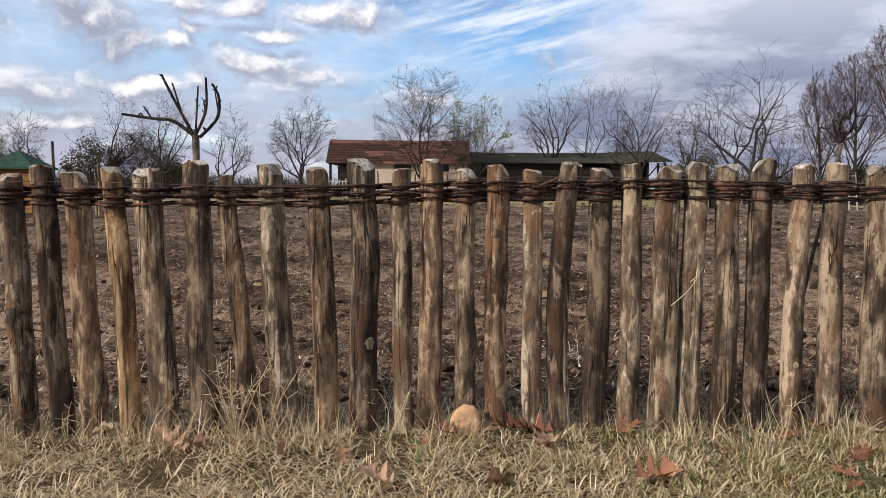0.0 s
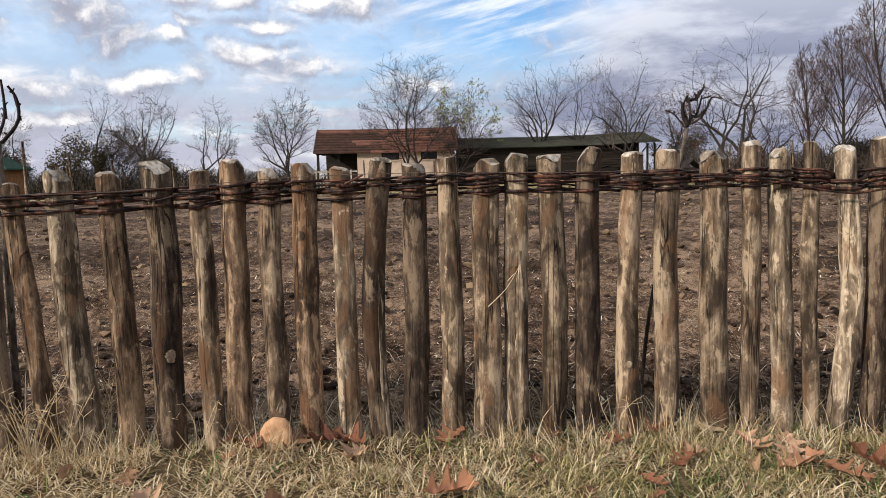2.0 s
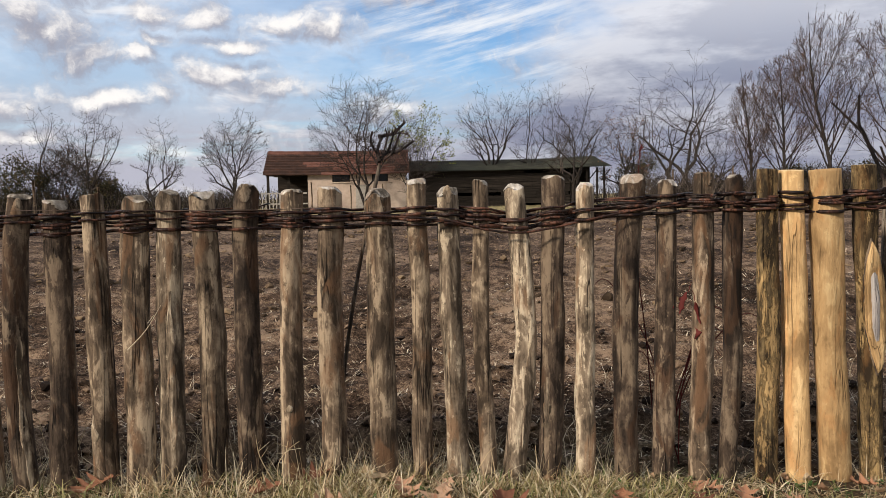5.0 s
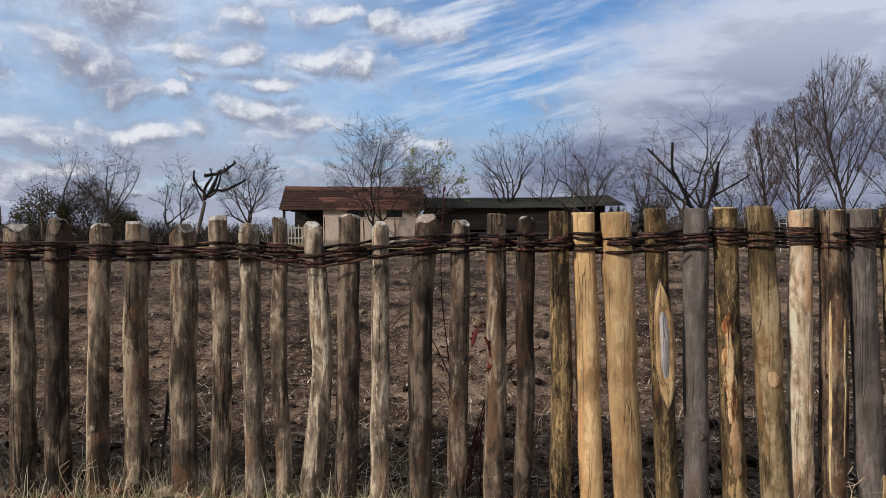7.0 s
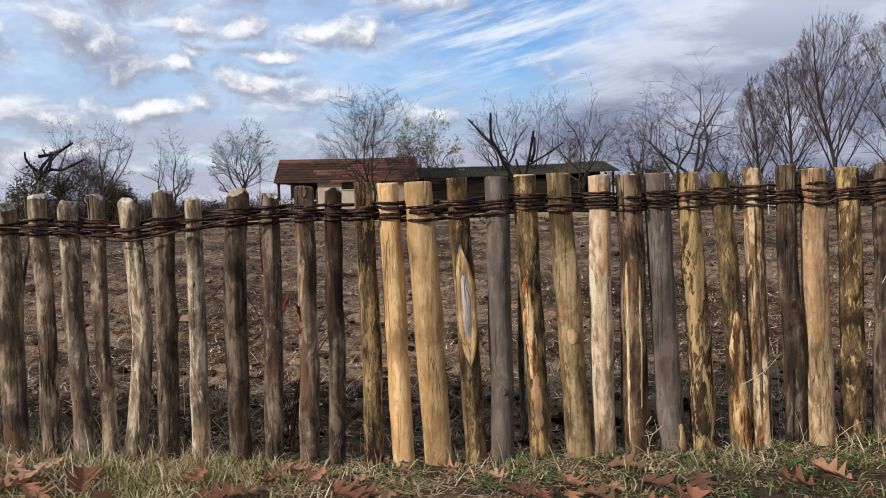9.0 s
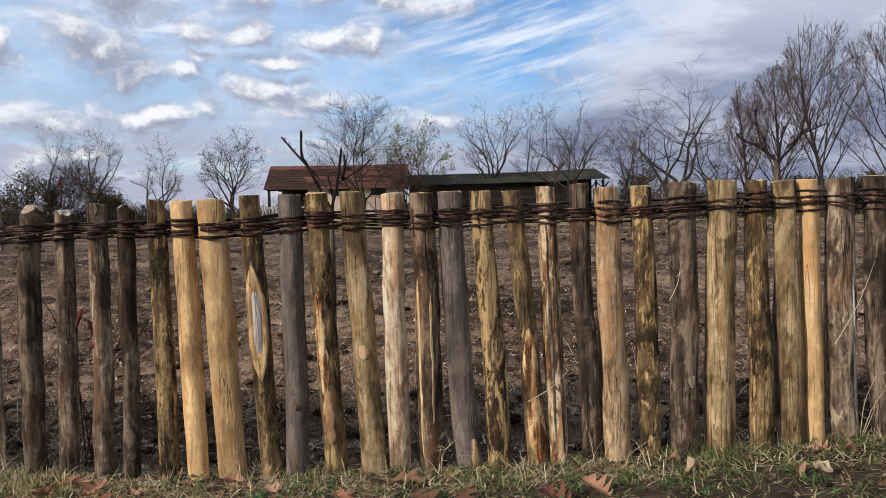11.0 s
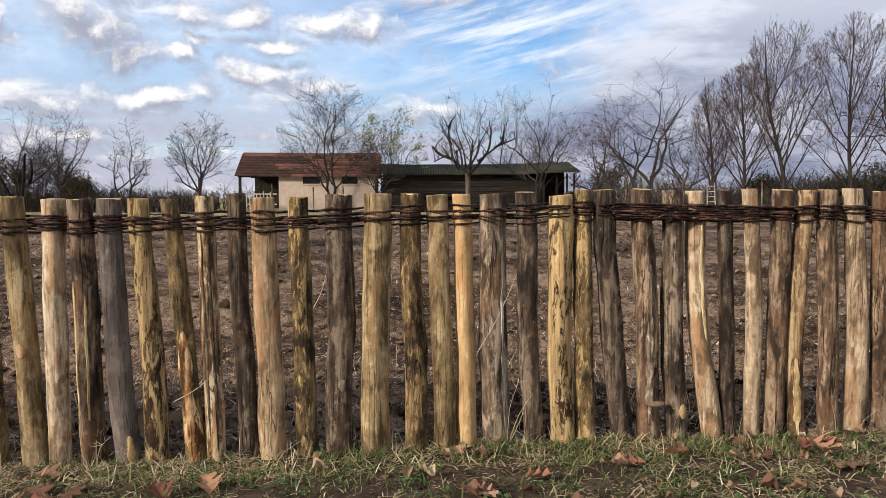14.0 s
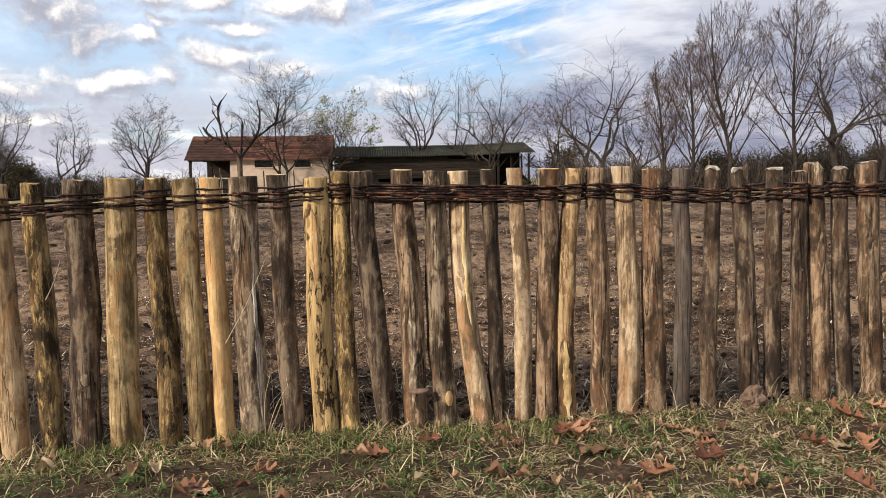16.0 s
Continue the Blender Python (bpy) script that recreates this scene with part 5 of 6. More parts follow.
DULL_SPOTS = [(-1.40, 3.91), (-0.95, 3.73), (-0.58, 3.68), (0.28, 3.36), (2.15, 3.62), (3.61, 3.47), (2.81, 3.44), (3.60, 3.42), (6.64, 3.12), (7.35, 3.40), (8.15, 3.73), (7.77, 3.22), (4.39, 3.31), (7.06, 3.69),
              (7.45, 3.92), (9.14, 3.77), (8.78, 3.39), (8.90, 3.35), (9.04, 3.27), (9.36, 3.14), (9.89, 3.15), (7.63, 3.41), (7.16, 3.66), (7.83, 3.23), (6.55, 3.96), (6.60, 3.80)]
for x, y in OAK_SPOTS:
    fallen(OAKS, x, y, rnd.uniform(0.72, 1.08), "dry rust-brown lobed oak leaf lying on the verge")
for x, y in DULL_SPOTS:
    fallen(OVALS, x, y, rnd.uniform(0.7, 1.25), "dull buff oval leaf lying on the verge")
for k in range(46):
    x = rnd.choice((rnd.uniform(1.6, 5.4), rnd.uniform(8.6, 12.0), rnd.uniform(-2.0, 12.0)))
    fallen(OAKS, x, rnd.uniform(3.3, 4.0), rnd.uniform(0.4, 0.7), "curled brown oak leaf half sunk in the grass")
for k in range(190):
    fallen(OVALS, rnd.choice((rnd.uniform(-2.2, 12.0), rnd.uniform(2.2, 5.6), rnd.uniform(8.0, 12.0), rnd.uniform(8.5, 11.5))), rnd.uniform(3.0, 4.3), rnd.uniform(0.35, 0.7), "small withered brown leaf in the grass")

# ---- single things at the foot of the fence ----
bm = bmesh.new()
bmesh.ops.create_icosphere(bm, subdivisions=4, radius=1.0)
for v in bm.verts:
    c = v.co.copy()
    k = 1 + 0.16 * noise.noise(c * 1.4) + 0.05 * noise.noise(c * 4.2) + 0.02 * noise.noise(c * 11)
    v.co = Vector((c.x * 0.070, c.y * 0.042, c.z * 0.082)) * k
    v.co.z = max(v.co.z, -0.06)
    v.co.y = max(v.co.y, -0.030)
stone = new("stone", bm_mesh("stone", bm, STONE, True))
stone.matrix_basis = pose(0.205, 3.915, 0.125, -8, 4, 6)
tagged(stone, "rounded flat-faced orange sandstone leaning on the fence", "stone")

bm = bmesh.new()
bmesh.ops.create_icosphere(bm, subdivisions=4, radius=1.0)
for v in bm.verts:
    c = v.co.copy()
    k = 1 + 0.45 * noise.noise(c * 1.8 + Vector((3, 1, 0))) + 0.2 * noise.noise(c * 5) + 0.08 * noise.noise(c * 14)
    v.co = Vector((c.x * 0.075, c.y * 0.05, c.z * 0.075)) * k
stump = new("rotten_stump", bm_mesh("rotten_stump", bm, LUMP, False))
stump.matrix_basis = pose(10.36, 4.10, 0.105, 6, -24, 20)
tagged(stump, "crumbling brown rotten stump at the foot of the fence", "stump")


def dry_weed(x, y, height, stems, m, label, spread=0.5):
    """A dead herb: thin bent stems with side shoots."""
    z = ground_z(x, y)
    weed = tagged(new("dry_weed"), label, "weed", "dead weeds by the fence")
    weed.matrix_basis = Matrix.Translation((x, y, z))
    for _ in range(stems):
        a, h = rnd.uniform(0, 6.28), height * rnd.uniform(0.5, 1.0)
        tip = Vector((math.cos(a) * spread * h, math.sin(a) * spread * h * 0.4, h))
        mid = tip * 0.5 + Vector((rnd.uniform(-0.04, 0.04), rnd.uniform(-0.02, 0.02), 0.06 * h))
        line = spline([(0, 0, -0.02), mid, tip], 4)
        pieces = [tube(line, [0.0026 * (1 - 0.7 * k / len(line)) for k in range(len(line))], 3)]
        for k in range(4):
            p = line[rnd.randrange(3, len(line))]
            pieces.append(tube([p, p + Vector((rnd.uniform(-0.06, 0.06), rnd.uniform(-0.03, 0.03), rnd.uniform(-0.02, 0.06)))], [0.0013, 0.0007], 4))
        part("stem", mesh("stem", *joined(pieces), [m]), weed)
    return weed


for x, d, h, k in ((-0.82, -0.08, 0.40, 14), (-0.55, 0.05, 0.46, 14), (-0.68, -0.09, 0.30, 10), (-1.05, -0.05, 0.22, 5), (-0.15, -0.05, 0.25, 4), (-1.55, -0.06, 0.20, 5), (0.78, 0.08, 0.34, 4), (1.70, -0.07, 0.30, 3), (1.36, 0.08, 0.3, 4),
                   (2.55, 0.10, 0.35, 4), (3.18, 0.10, 0.30, 4), (5.35, -0.06, 0.22, 3), (7.62, -0.05, 0.5, 4), (8.4, 0.1, 0.3, 3), (9.4, 0.1, 0.34, 4), (10.2, 0.12, 0.3, 4)):
    dry_weed(x, fence_y(x) + d, h, k, STRAW, "dead straw-coloured weed with thin bent stems")

# dry twigs caught in the stakes
for a, b in (((5.80, 3.99, 0.28), (6.02, 4.02, 0.43)), ((7.44, 4.06, 0.52), (7.66, 4.07, 0.96)), ((6.55, 4.02, 0.78), (6.62, 4.05, 0.98)), ((1.12, 3.905, 0.66), (1.26, 3.90, 0.84))):
    a, b = Vector(a), Vector(b)
    twig = new("dry_twig", mesh("dry_twig", *joined([tube(spline([Vector(), (b - a) * 0.5 + Vector((0.01, -0.012, -0.008)), b - a], 6), [0.0028 * (1 - 0.06 * k) for k in range(13)], 5),
                                                     tube([(b - a) * 0.6, (b - a) * 0.6 + Vector((0.03, -0.01, 0.035))], [0.0014, 0.0008], 4)]), [CHAFF]))
    twig.matrix_basis = Matrix.Translation(a)
    tagged(twig, "thin pale dry twig caught between the stakes", "twig", "dry twigs in the fence")

# a bramble climbing through the stakes
bramble = tagged(new("bramble"), "leggy bramble with thin red canes and a few red leaves", "bramble")
bx, by = 3.50, 4.22
bramble_top = 1.47 - ground_z(bx, by)
bramble.matrix_basis = Matrix.Translation((bx, by, ground_z(bx, by)))
for k in range(7):
    dx, h = rnd.uniform(-0.32, 0.36), rnd.uniform(0.4, 0.95)
    line = spline([(rnd.uniform(-0.1, 0.1), 0, -0.02), (dx * 0.3, -0.03, h * 0.6), (dx, rnd.uniform(-0.1, 0.05), h), (dx * 1.5, -0.05, h * 0.9)], 6)
    part("cane", mesh("cane", *tube(line, [0.0035 * (1 - 0.6 * i / len(line)) for i in range(len(line))], 5), [RED_LEAF]), bramble, "thin red-brown cane")
line = spline([(-0.05, 0, -0.02), (-0.09, 0.02, 0.55), (-0.14, 0.03, 1.05), (-0.125, 0.03, bramble_top)], 6)
part("cane", mesh("cane", *tube(line, [0.004 * (1 - 0.5 * i / len(line)) for i in range(len(line))], 5), [RED_LEAF]), bramble, "thin red-brown cane")
part("red_leaf", leaf_mesh("red_leaf", RED_LEAF, 0, 0.03, 0.006, 0.01, 3.0), bramble, "dark red pointed leaf", pose(-0.125, 0.03, bramble_top, 86, 10, 0))
for dx, dy, h, tilt in ((0.02, -0.17, 0.84, 50), (0.07, -0.18, 0.80, -40), (0.10, -0.17, 0.72, 80), (-0.05, -0.17, 0.78, 30), (0.14, -0.10, 0.55, 60)):
    part("red_leaf", leaf_mesh("red_leaf", RED_LEAF, 0, 0.105, 0.011, 0.02, dx * 50), bramble, "dark red pointed leaf", pose(dx, dy, h - 0.03, -82, tilt * 0.35, tilt * 0.5))


# ---- the farm across the field ----
HY = 58.0
HZ = 0.60


def farmhouse():
    house = tagged(new("farmhouse"), "low pale plastered farmhouse with an old red tiled roof", "house")
    house.matrix_basis = Matrix.Translation((0, HY, HZ - 0.25))
    z0, eave, ridge = -0.1, 2.86, 4.48
    front, back, peak = 0.0, 5.2, 2.6
    wins = ((-1.36, -0.06), (1.55, 2.75))
    bm = bmesh.new()      # front wall with real openings
    x = -3.15
    for a, b in wins:
        box(bm, x, a, front, front + 0.35, z0, eave)
        box(bm, a, b, front, front + 0.35, z0, 2.08)
        box(bm, a, b, front, front + 0.35, 2.80, eave)
        x = b
    box(bm, x, 4.05, front, front + 0.35, z0, eave)
    part("front_wall", bm_mesh("front_wall", bm, PLASTER), house, "pale pink plaster wall")
    part("side_wall", box_mesh("side_wall", PLASTER, -3.15, -2.85, front + 0.352, back, z0, eave), house)
    part("side_wall", box_mesh("side_wall", PLASTER, 3.75, 4.05, front + 0.352, back, z0, eave), house)
    part("back_wall", box_mesh("back_wall", PLANK, -6.0, 4.05, back + 0.002, back + 0.3, z0, eave), house)
    for k, px in enumerate((-6.05, -4.55)):
        part("post", box_mesh("post", PLANK, px - 0.09, px + 0.09, front + 0.05, front + 0.23, z0, eave - 0.02), house)
    part("tie_beam", box_mesh("tie_beam", PLANK, -6.2, -3.16, front + 0.02, front + 0.25, eave - 0.3, eave - 0.03), house)
    for a, b in wins:
        w = part("window", box_mesh("window", GLASS_DARK, a + 0.06, b - 0.06, front + 0.16, front + 0.18, 2.14, 2.74), house, "dark dusty window")
        bm = bmesh.new()
        for q in ((a, b, 2.08, 2.14), (a, b, 2.74, 2.80), (a, a + 0.06, 2.141, 2.739), (b - 0.06, b, 2.141, 2.739), ((a + b) / 2 - 0.025, (a + b) / 2 + 0.025, 2.141, 2.739)):
            box(bm, q[0], q[1], front + 0.12, front + 0.2, q[2], q[3])
        part("window_frame", bm_mesh("window_frame", bm, PLANK), w)
        part("window_sill", box_mesh("window_sill", PLASTER, a - 0.06, b + 0.06, front - 0.06, front + 0.1, 2.0, 2.077), w)
    part("door", box_mesh("door", WHITEWOOD, 0.35, 1.15, front - 0.05, front - 0.003, z0, 1.85), house, "white boarded door")
    # courses of tiles, each lapped over the one below
    roof = part("roof", box_mesh("roof", PLANK, -6.2, 4.1, peak - 0.06, peak + 0.06, ridge - 0.2, ridge - 0.08), house, "sagging roof of old red tiles")
    n, over = 9, 0.38
    slope = (ridge - eave) / (peak - front)
    for k in range(n):
        for side in (0, 1):
            v, f = [], []
            y0, y1 = front - over + (peak - front + over) * k / n, front - over + (peak - front + over) * (k + 1) / n + 0.05
            cols = 104
            for c in range(cols + 1):
                px = -6.35 + 10.7 * c / cols
                for j, py in enumerate((y0, y1)):
                    pz = eave + (py - front) * slope + (0.10 if j == 0 else 0.0) + 0.018 * (c % 2) - 0.05 * math.sin(math.pi * (px + 6.35) / 10.7) + 0.02 * noise.noise((px * 1.7, k * 2.1, side))
                    qy = py + (0.02 * noise.noise((px * 3, k, 4)) if j == 0 else 0)
                    v.append((px, qy if side == 0 else 2 * peak - qy, pz))
                    v.append((px, qy if side == 0 else 2 * peak - qy, pz - 0.09))
            for c in range(cols):
                a = 4 * c
                f += [(a, a + 4, a + 6, a + 2), (a + 1, a + 3, a + 7, a + 5), (a, a + 1, a + 5, a + 4), (a + 2, a + 6, a + 7, a + 3)]
            split = [1 if (v[q[0]][0] < -2.2 + 1.6 * math.sin(k * 1.3) and k < 8) or noise.noise((v[q[0]][0] * 0.7, k * 0.9, 8.0)) > 0.36 else 0 for q in f]
            part("tile_course", mesh("tile_course", v, f, [TILE, TILE_DARK], split, False), roof)
    bm = bmesh.new()
    for k in range(26):
        a = -6.3 + k * 0.41
        box(bm, a, a + 0.39, peak - 0.13, peak + 0.13, ridge - 0.06 - 0.05 * math.sin(math.pi * k / 26), ridge + 0.07 - 0.05 * math.sin(math.pi * k / 26), 0.01)
    part("ridge_tiles", bm_mesh("ridge_tiles", bm, TILE), roof)
    for gx_ in (-6.05, 3.86):
        gv = [(gx_, front + 0.05, eave - 0.02), (gx_, back, eave - 0.02), (gx_, peak, ridge - 0.14), (gx_ + 0.12, front + 0.05, eave - 0.02), (gx_ + 0.12, back, eave - 0.02), (gx_ + 0.12, peak, ridge - 0.14)]
        part("gable", mesh("gable", gv, [(0, 2, 1), (3, 4, 5), (0, 1, 4, 3), (1, 2, 5, 4), (2, 0, 3, 5)], [PLANK], smooth=False), house)
    return house


def barn():
    shed = tagged(new("barn"), "long low barn of dark boards under a mossy corrugated roof", "barn")
    shed.matrix_basis = Matrix.Translation((0, HY + 0.5, HZ - 0.25))
    x0, x1, eave, top = 4.45, 19.3, 2.78, 3.78
    v, f = [], []
    cols = 320
    for c in range(cols + 1):
        x = x0 - 0.1 + (x1 - x0 + 0.5) * c / cols
        wave = 0.045 * math.sin(c * math.pi / 2) + 0.06 * noise.noise((x * 0.35, 2, 0))
        rise = 0.25 * max(0.0, (x - 13.0) / 6.5)
        for y, z in ((-0.5, eave + 0.02), (2.4, (eave + top) / 2 + 0.05), (4.6, top)):
            v.append((x, y, z + wave + rise * 0.8))
            v.append((x, y, z + wave - 0.03 + rise * 0.8))
    for c in range(cols):
        a = 6 * c
        for j in (0, 2):
            f += [(a + j, a + j + 6, a + j + 8, a + j + 2), (a + j + 1, a + j + 3, a + j + 9, a + j + 7)]
        f += [(a, a + 1, a + 7, a + 6), (a + 4, a + 10, a + 11, a + 5)]
    part("roof", mesh("roof", v, f, [SHEET], smooth=False), shed, "mossy grey corrugated sheets")
    r = random.Random(3)
    z = -0.1
    while z < eave - 0.12:
        h = r.uniform(0.17, 0.24)
        x = x0
        while x < 16.4:
            w = r.uniform(2.4, 4.2)
            if r.random() > 0.06:
                part("plank", box_mesh("plank", PLANK, x + 0.01, min(x + w, 16.6) - 0.01, r.uniform(-0.03, 0.0), 0.04, z, z + h - r.uniform(0.008, 0.035), wear=0.008), shed)
            x += w
        z += h
    part("back_wall", box_mesh("back_wall", PLANK, x0, x1, 4.2, 4.3, -0.1, top - 0.1), shed)
    part("inner_wall", box_mesh("inner_wall", PLANK, 16.62, 16.72, 0.05, 4.19, -0.1, eave + 0.2), shed)
    for px in (16.9, 17.9, 18.7, 19.25):
        bm = bmesh.new()
        box(bm, px - 0.07, px + 0.07, -0.1, 0.05, -0.1, eave + 0.1, 0.015)
        part("post", bm_mesh("post", bm, PLANK), shed)
    for px in (17.0, 18.0, 19.0):
        part("brace", mesh("brace", *tube([(px, -0.05, 1.9), (px + 0.7, -0.05, 2.75)], [0.05, 0.045], 6), [PLANK]), shed)
    return shed


farmhouse()
barn()

# laths of a little white yard fence beside the house
yard = tagged(new("lath_fence"), "small whitewashed lath fence beside the farmhouse", "fence")
yard.matrix_basis = Matrix.Translation((0, HY - 1.2, HZ - 0.3))
for k in range(12):
    x = -6.3 + k * 0.25
    part("lath", box_mesh("lath", WHITEWOOD, x - 0.035, x + 0.035, -0.02, 0.02, 0.0, 1.45 + 0.12 * math.sin(k * 2.3), wear=0.012), yard)
part("rail", box_mesh("rail", WHITEWOOD, -6.4, -3.1, 0.022, 0.07, 0.55, 0.65), yard)
part("rail", box_mesh("rail", WHITEWOOD, -6.4, -3.1, 0.022, 0.07, 1.3, 1.4), yard)

# a small hut with a green pyramid roof and the poles of a vine row
hut = tagged(new("garden_hut"), "small orange log hut with a dark green pyramid roof", "hut")
hut.matrix_basis = Matrix.Translation((-14.7, 30.0, 0.0))
for k in range(11):
    part("log", box_mesh("log", HUT_WALL, -0.8, 0.8, -0.8, -0.66, 0.02 + k * 0.17, 0.02 + k * 0.17 + 0.16, wear=0.006), hut)
part("side_wall", box_mesh("side_wall", HUT_WALL, 0.66, 0.79, -0.655, 0.8, 0.0, 1.88), hut)
part("side_wall", box_mesh("side_wall", HUT_WALL, -0.79, -0.66, -0.655, 0.8, 0.0, 1.88), hut)
hv = [(-1.0, -1.0, 1.84), (1.0, -1.0, 1.84), (1.0, 1.0, 1.84), (-1.0, 1.0, 1.84), (0, 0, 2.5)] + [(-1.0, -1.0, 1.78), (1.0, -1.0, 1.78), (1.0, 1.0, 1.78), (-1.0, 1.0, 1.78)]
part("roof", mesh("roof", hv, [(0, 1, 4), (1, 2, 4), (2, 3, 4), (3, 0, 4), (0, 5, 6, 1), (1, 6, 7, 2), (2, 7, 8, 3), (3, 8, 5, 0), (8, 7, 6, 5)], [HUT_ROOF], smooth=False), hut, "dark green felt roof")
for x, y, h in ((-12.1, 27.0, 2.55), (-10.6, 27.0, 2.1), (-10.9, 27.5, 1.75), (-9.2, 27.0, 1.9), (-11.5, 28.0, 1.8), (-7.5, 28.0, 1.7), (19.8, 46.0, 2.3), (22.6, 44.0, 2.4), (26.8, 43.0, 2.2), (-2.2, 50.0, 1.9), (0.2, 52.0, 1.7), (2.3, 51.0, 1.8)):
    pole = new("vine_pole", mesh("vine_pole", *tube([(0, 0, -0.2), (0.03, 0, h * 0.5), (0.0, 0.02, h)], [0.055, 0.05, 0.045], 8), [GREY]))
    pole.matrix_basis = Matrix.Translation((x, y, ground_z(x, y)))
    tagged(pole, "weathered grey wooden pole standing in the field", "pole", "poles in the field")

# a dog kennel with a pitched roof
kennel = tagged(new("kennel"), "small dark wooden dog kennel with a pitched roof", "kennel")
kennel.matrix_basis = Matrix.Translation((15.2, 40.0, 0.1))
bm = bmesh.new()
for q in ((-0.5, -0.22, 0, 1.15), (0.22, 0.5, 0, 1.15), (-0.219, 0.219, 0.75, 1.15)):
    box(bm, q[0], q[1], -0.4, -0.36, q[2], q[3])
box(bm, -0.5, -0.46, -0.358, 0.5, 0, 1.15)
box(bm, 0.46, 0.5, -0.358, 0.5, 0, 1.15)
part("walls", bm_mesh("walls", bm, PLANK), kennel)
for s in (-1, 1):
    part("roof_board", mesh("roof_board", [(s * 0.66, -0.5, 1.05), (s * 0.66, 0.6, 1.05), (0, 0.6, 1.62), (0, -0.5, 1.62), (s * 0.66, -0.5, 1.0), (s * 0.66, 0.6, 1.0), (0, 0.6, 1.57), (0, -0.5, 1.57)],
         [(0, 1, 2, 3), (7, 6, 5, 4), (0, 3, 7, 4), (1, 5, 6, 2), (0, 4, 5, 1)], [PLANK], smooth=False), kennel)


# a ladder left standing in the orchard
ladder = tagged(new("ladder"), "pale wooden ladder leaning in the orchard", "ladder")
ladder.matrix_basis = pose(22.0, 38.0, ground_z(22.0, 38.0), -8, 0, 0)
for x in (-0.19, 0.19):
    part("rail", mesh("rail", *tube([(x * 1.1, 0, 0), (x, 0, 1.95)], [0.03, 0.026], 6), [WHITEWOOD]), ladder)
for k in range(7):
    part("rung", mesh("rung", *tube([(-0.2, 0, 0.2 + k * 0.26), (0.2, 0, 0.2 + k * 0.26)], [0.018, 0.018], 6), [WHITEWOOD]), ladder)


# ---- bare trees behind the field ----
def rods(segments, sides):
    """Separate tapered rods, quick to build: verts and faces."""
    a, b = np.array([s[0] for s in segments]), np.array([s[1] for s in segments])
    ra, rb = np.array([s[2] for s in segments])[:, None], np.array([s[3] for s in segments])[:, None]
    d = b - a
    d /= np.linalg.norm(d, axis=1)[:, None] + 1e-9
    u = np.cross(d, np.array([0.31, 0.94, 0.11]))
    u /= np.linalg.norm(u, axis=1)[:, None] + 1e-9
    w = np.cross(d, u)
    rows = []
    for p, r in ((a, ra), (b, rb)):
        for k in range(sides):
            t = 2 * np.pi * k / sides
            rows.append(p + (u * np.cos(t) + w * np.sin(t)) * r)
    v = np.stack(rows, 1).reshape(-1, 3)
    o = (np.arange(len(segments)) * 2 * sides)[:, None]
    f = np.concatenate([o + np.array((k, (k + 1) % sides, sides + (k + 1) % sides, sides + k)) for k in range(sides)])
    return v, f


def quick(name, v, f, m):
    me = bpy.data.meshes.new(name)
    me.from_pydata(v.tolist(), [], f.tolist())
    me.materials.append(m)
    return me


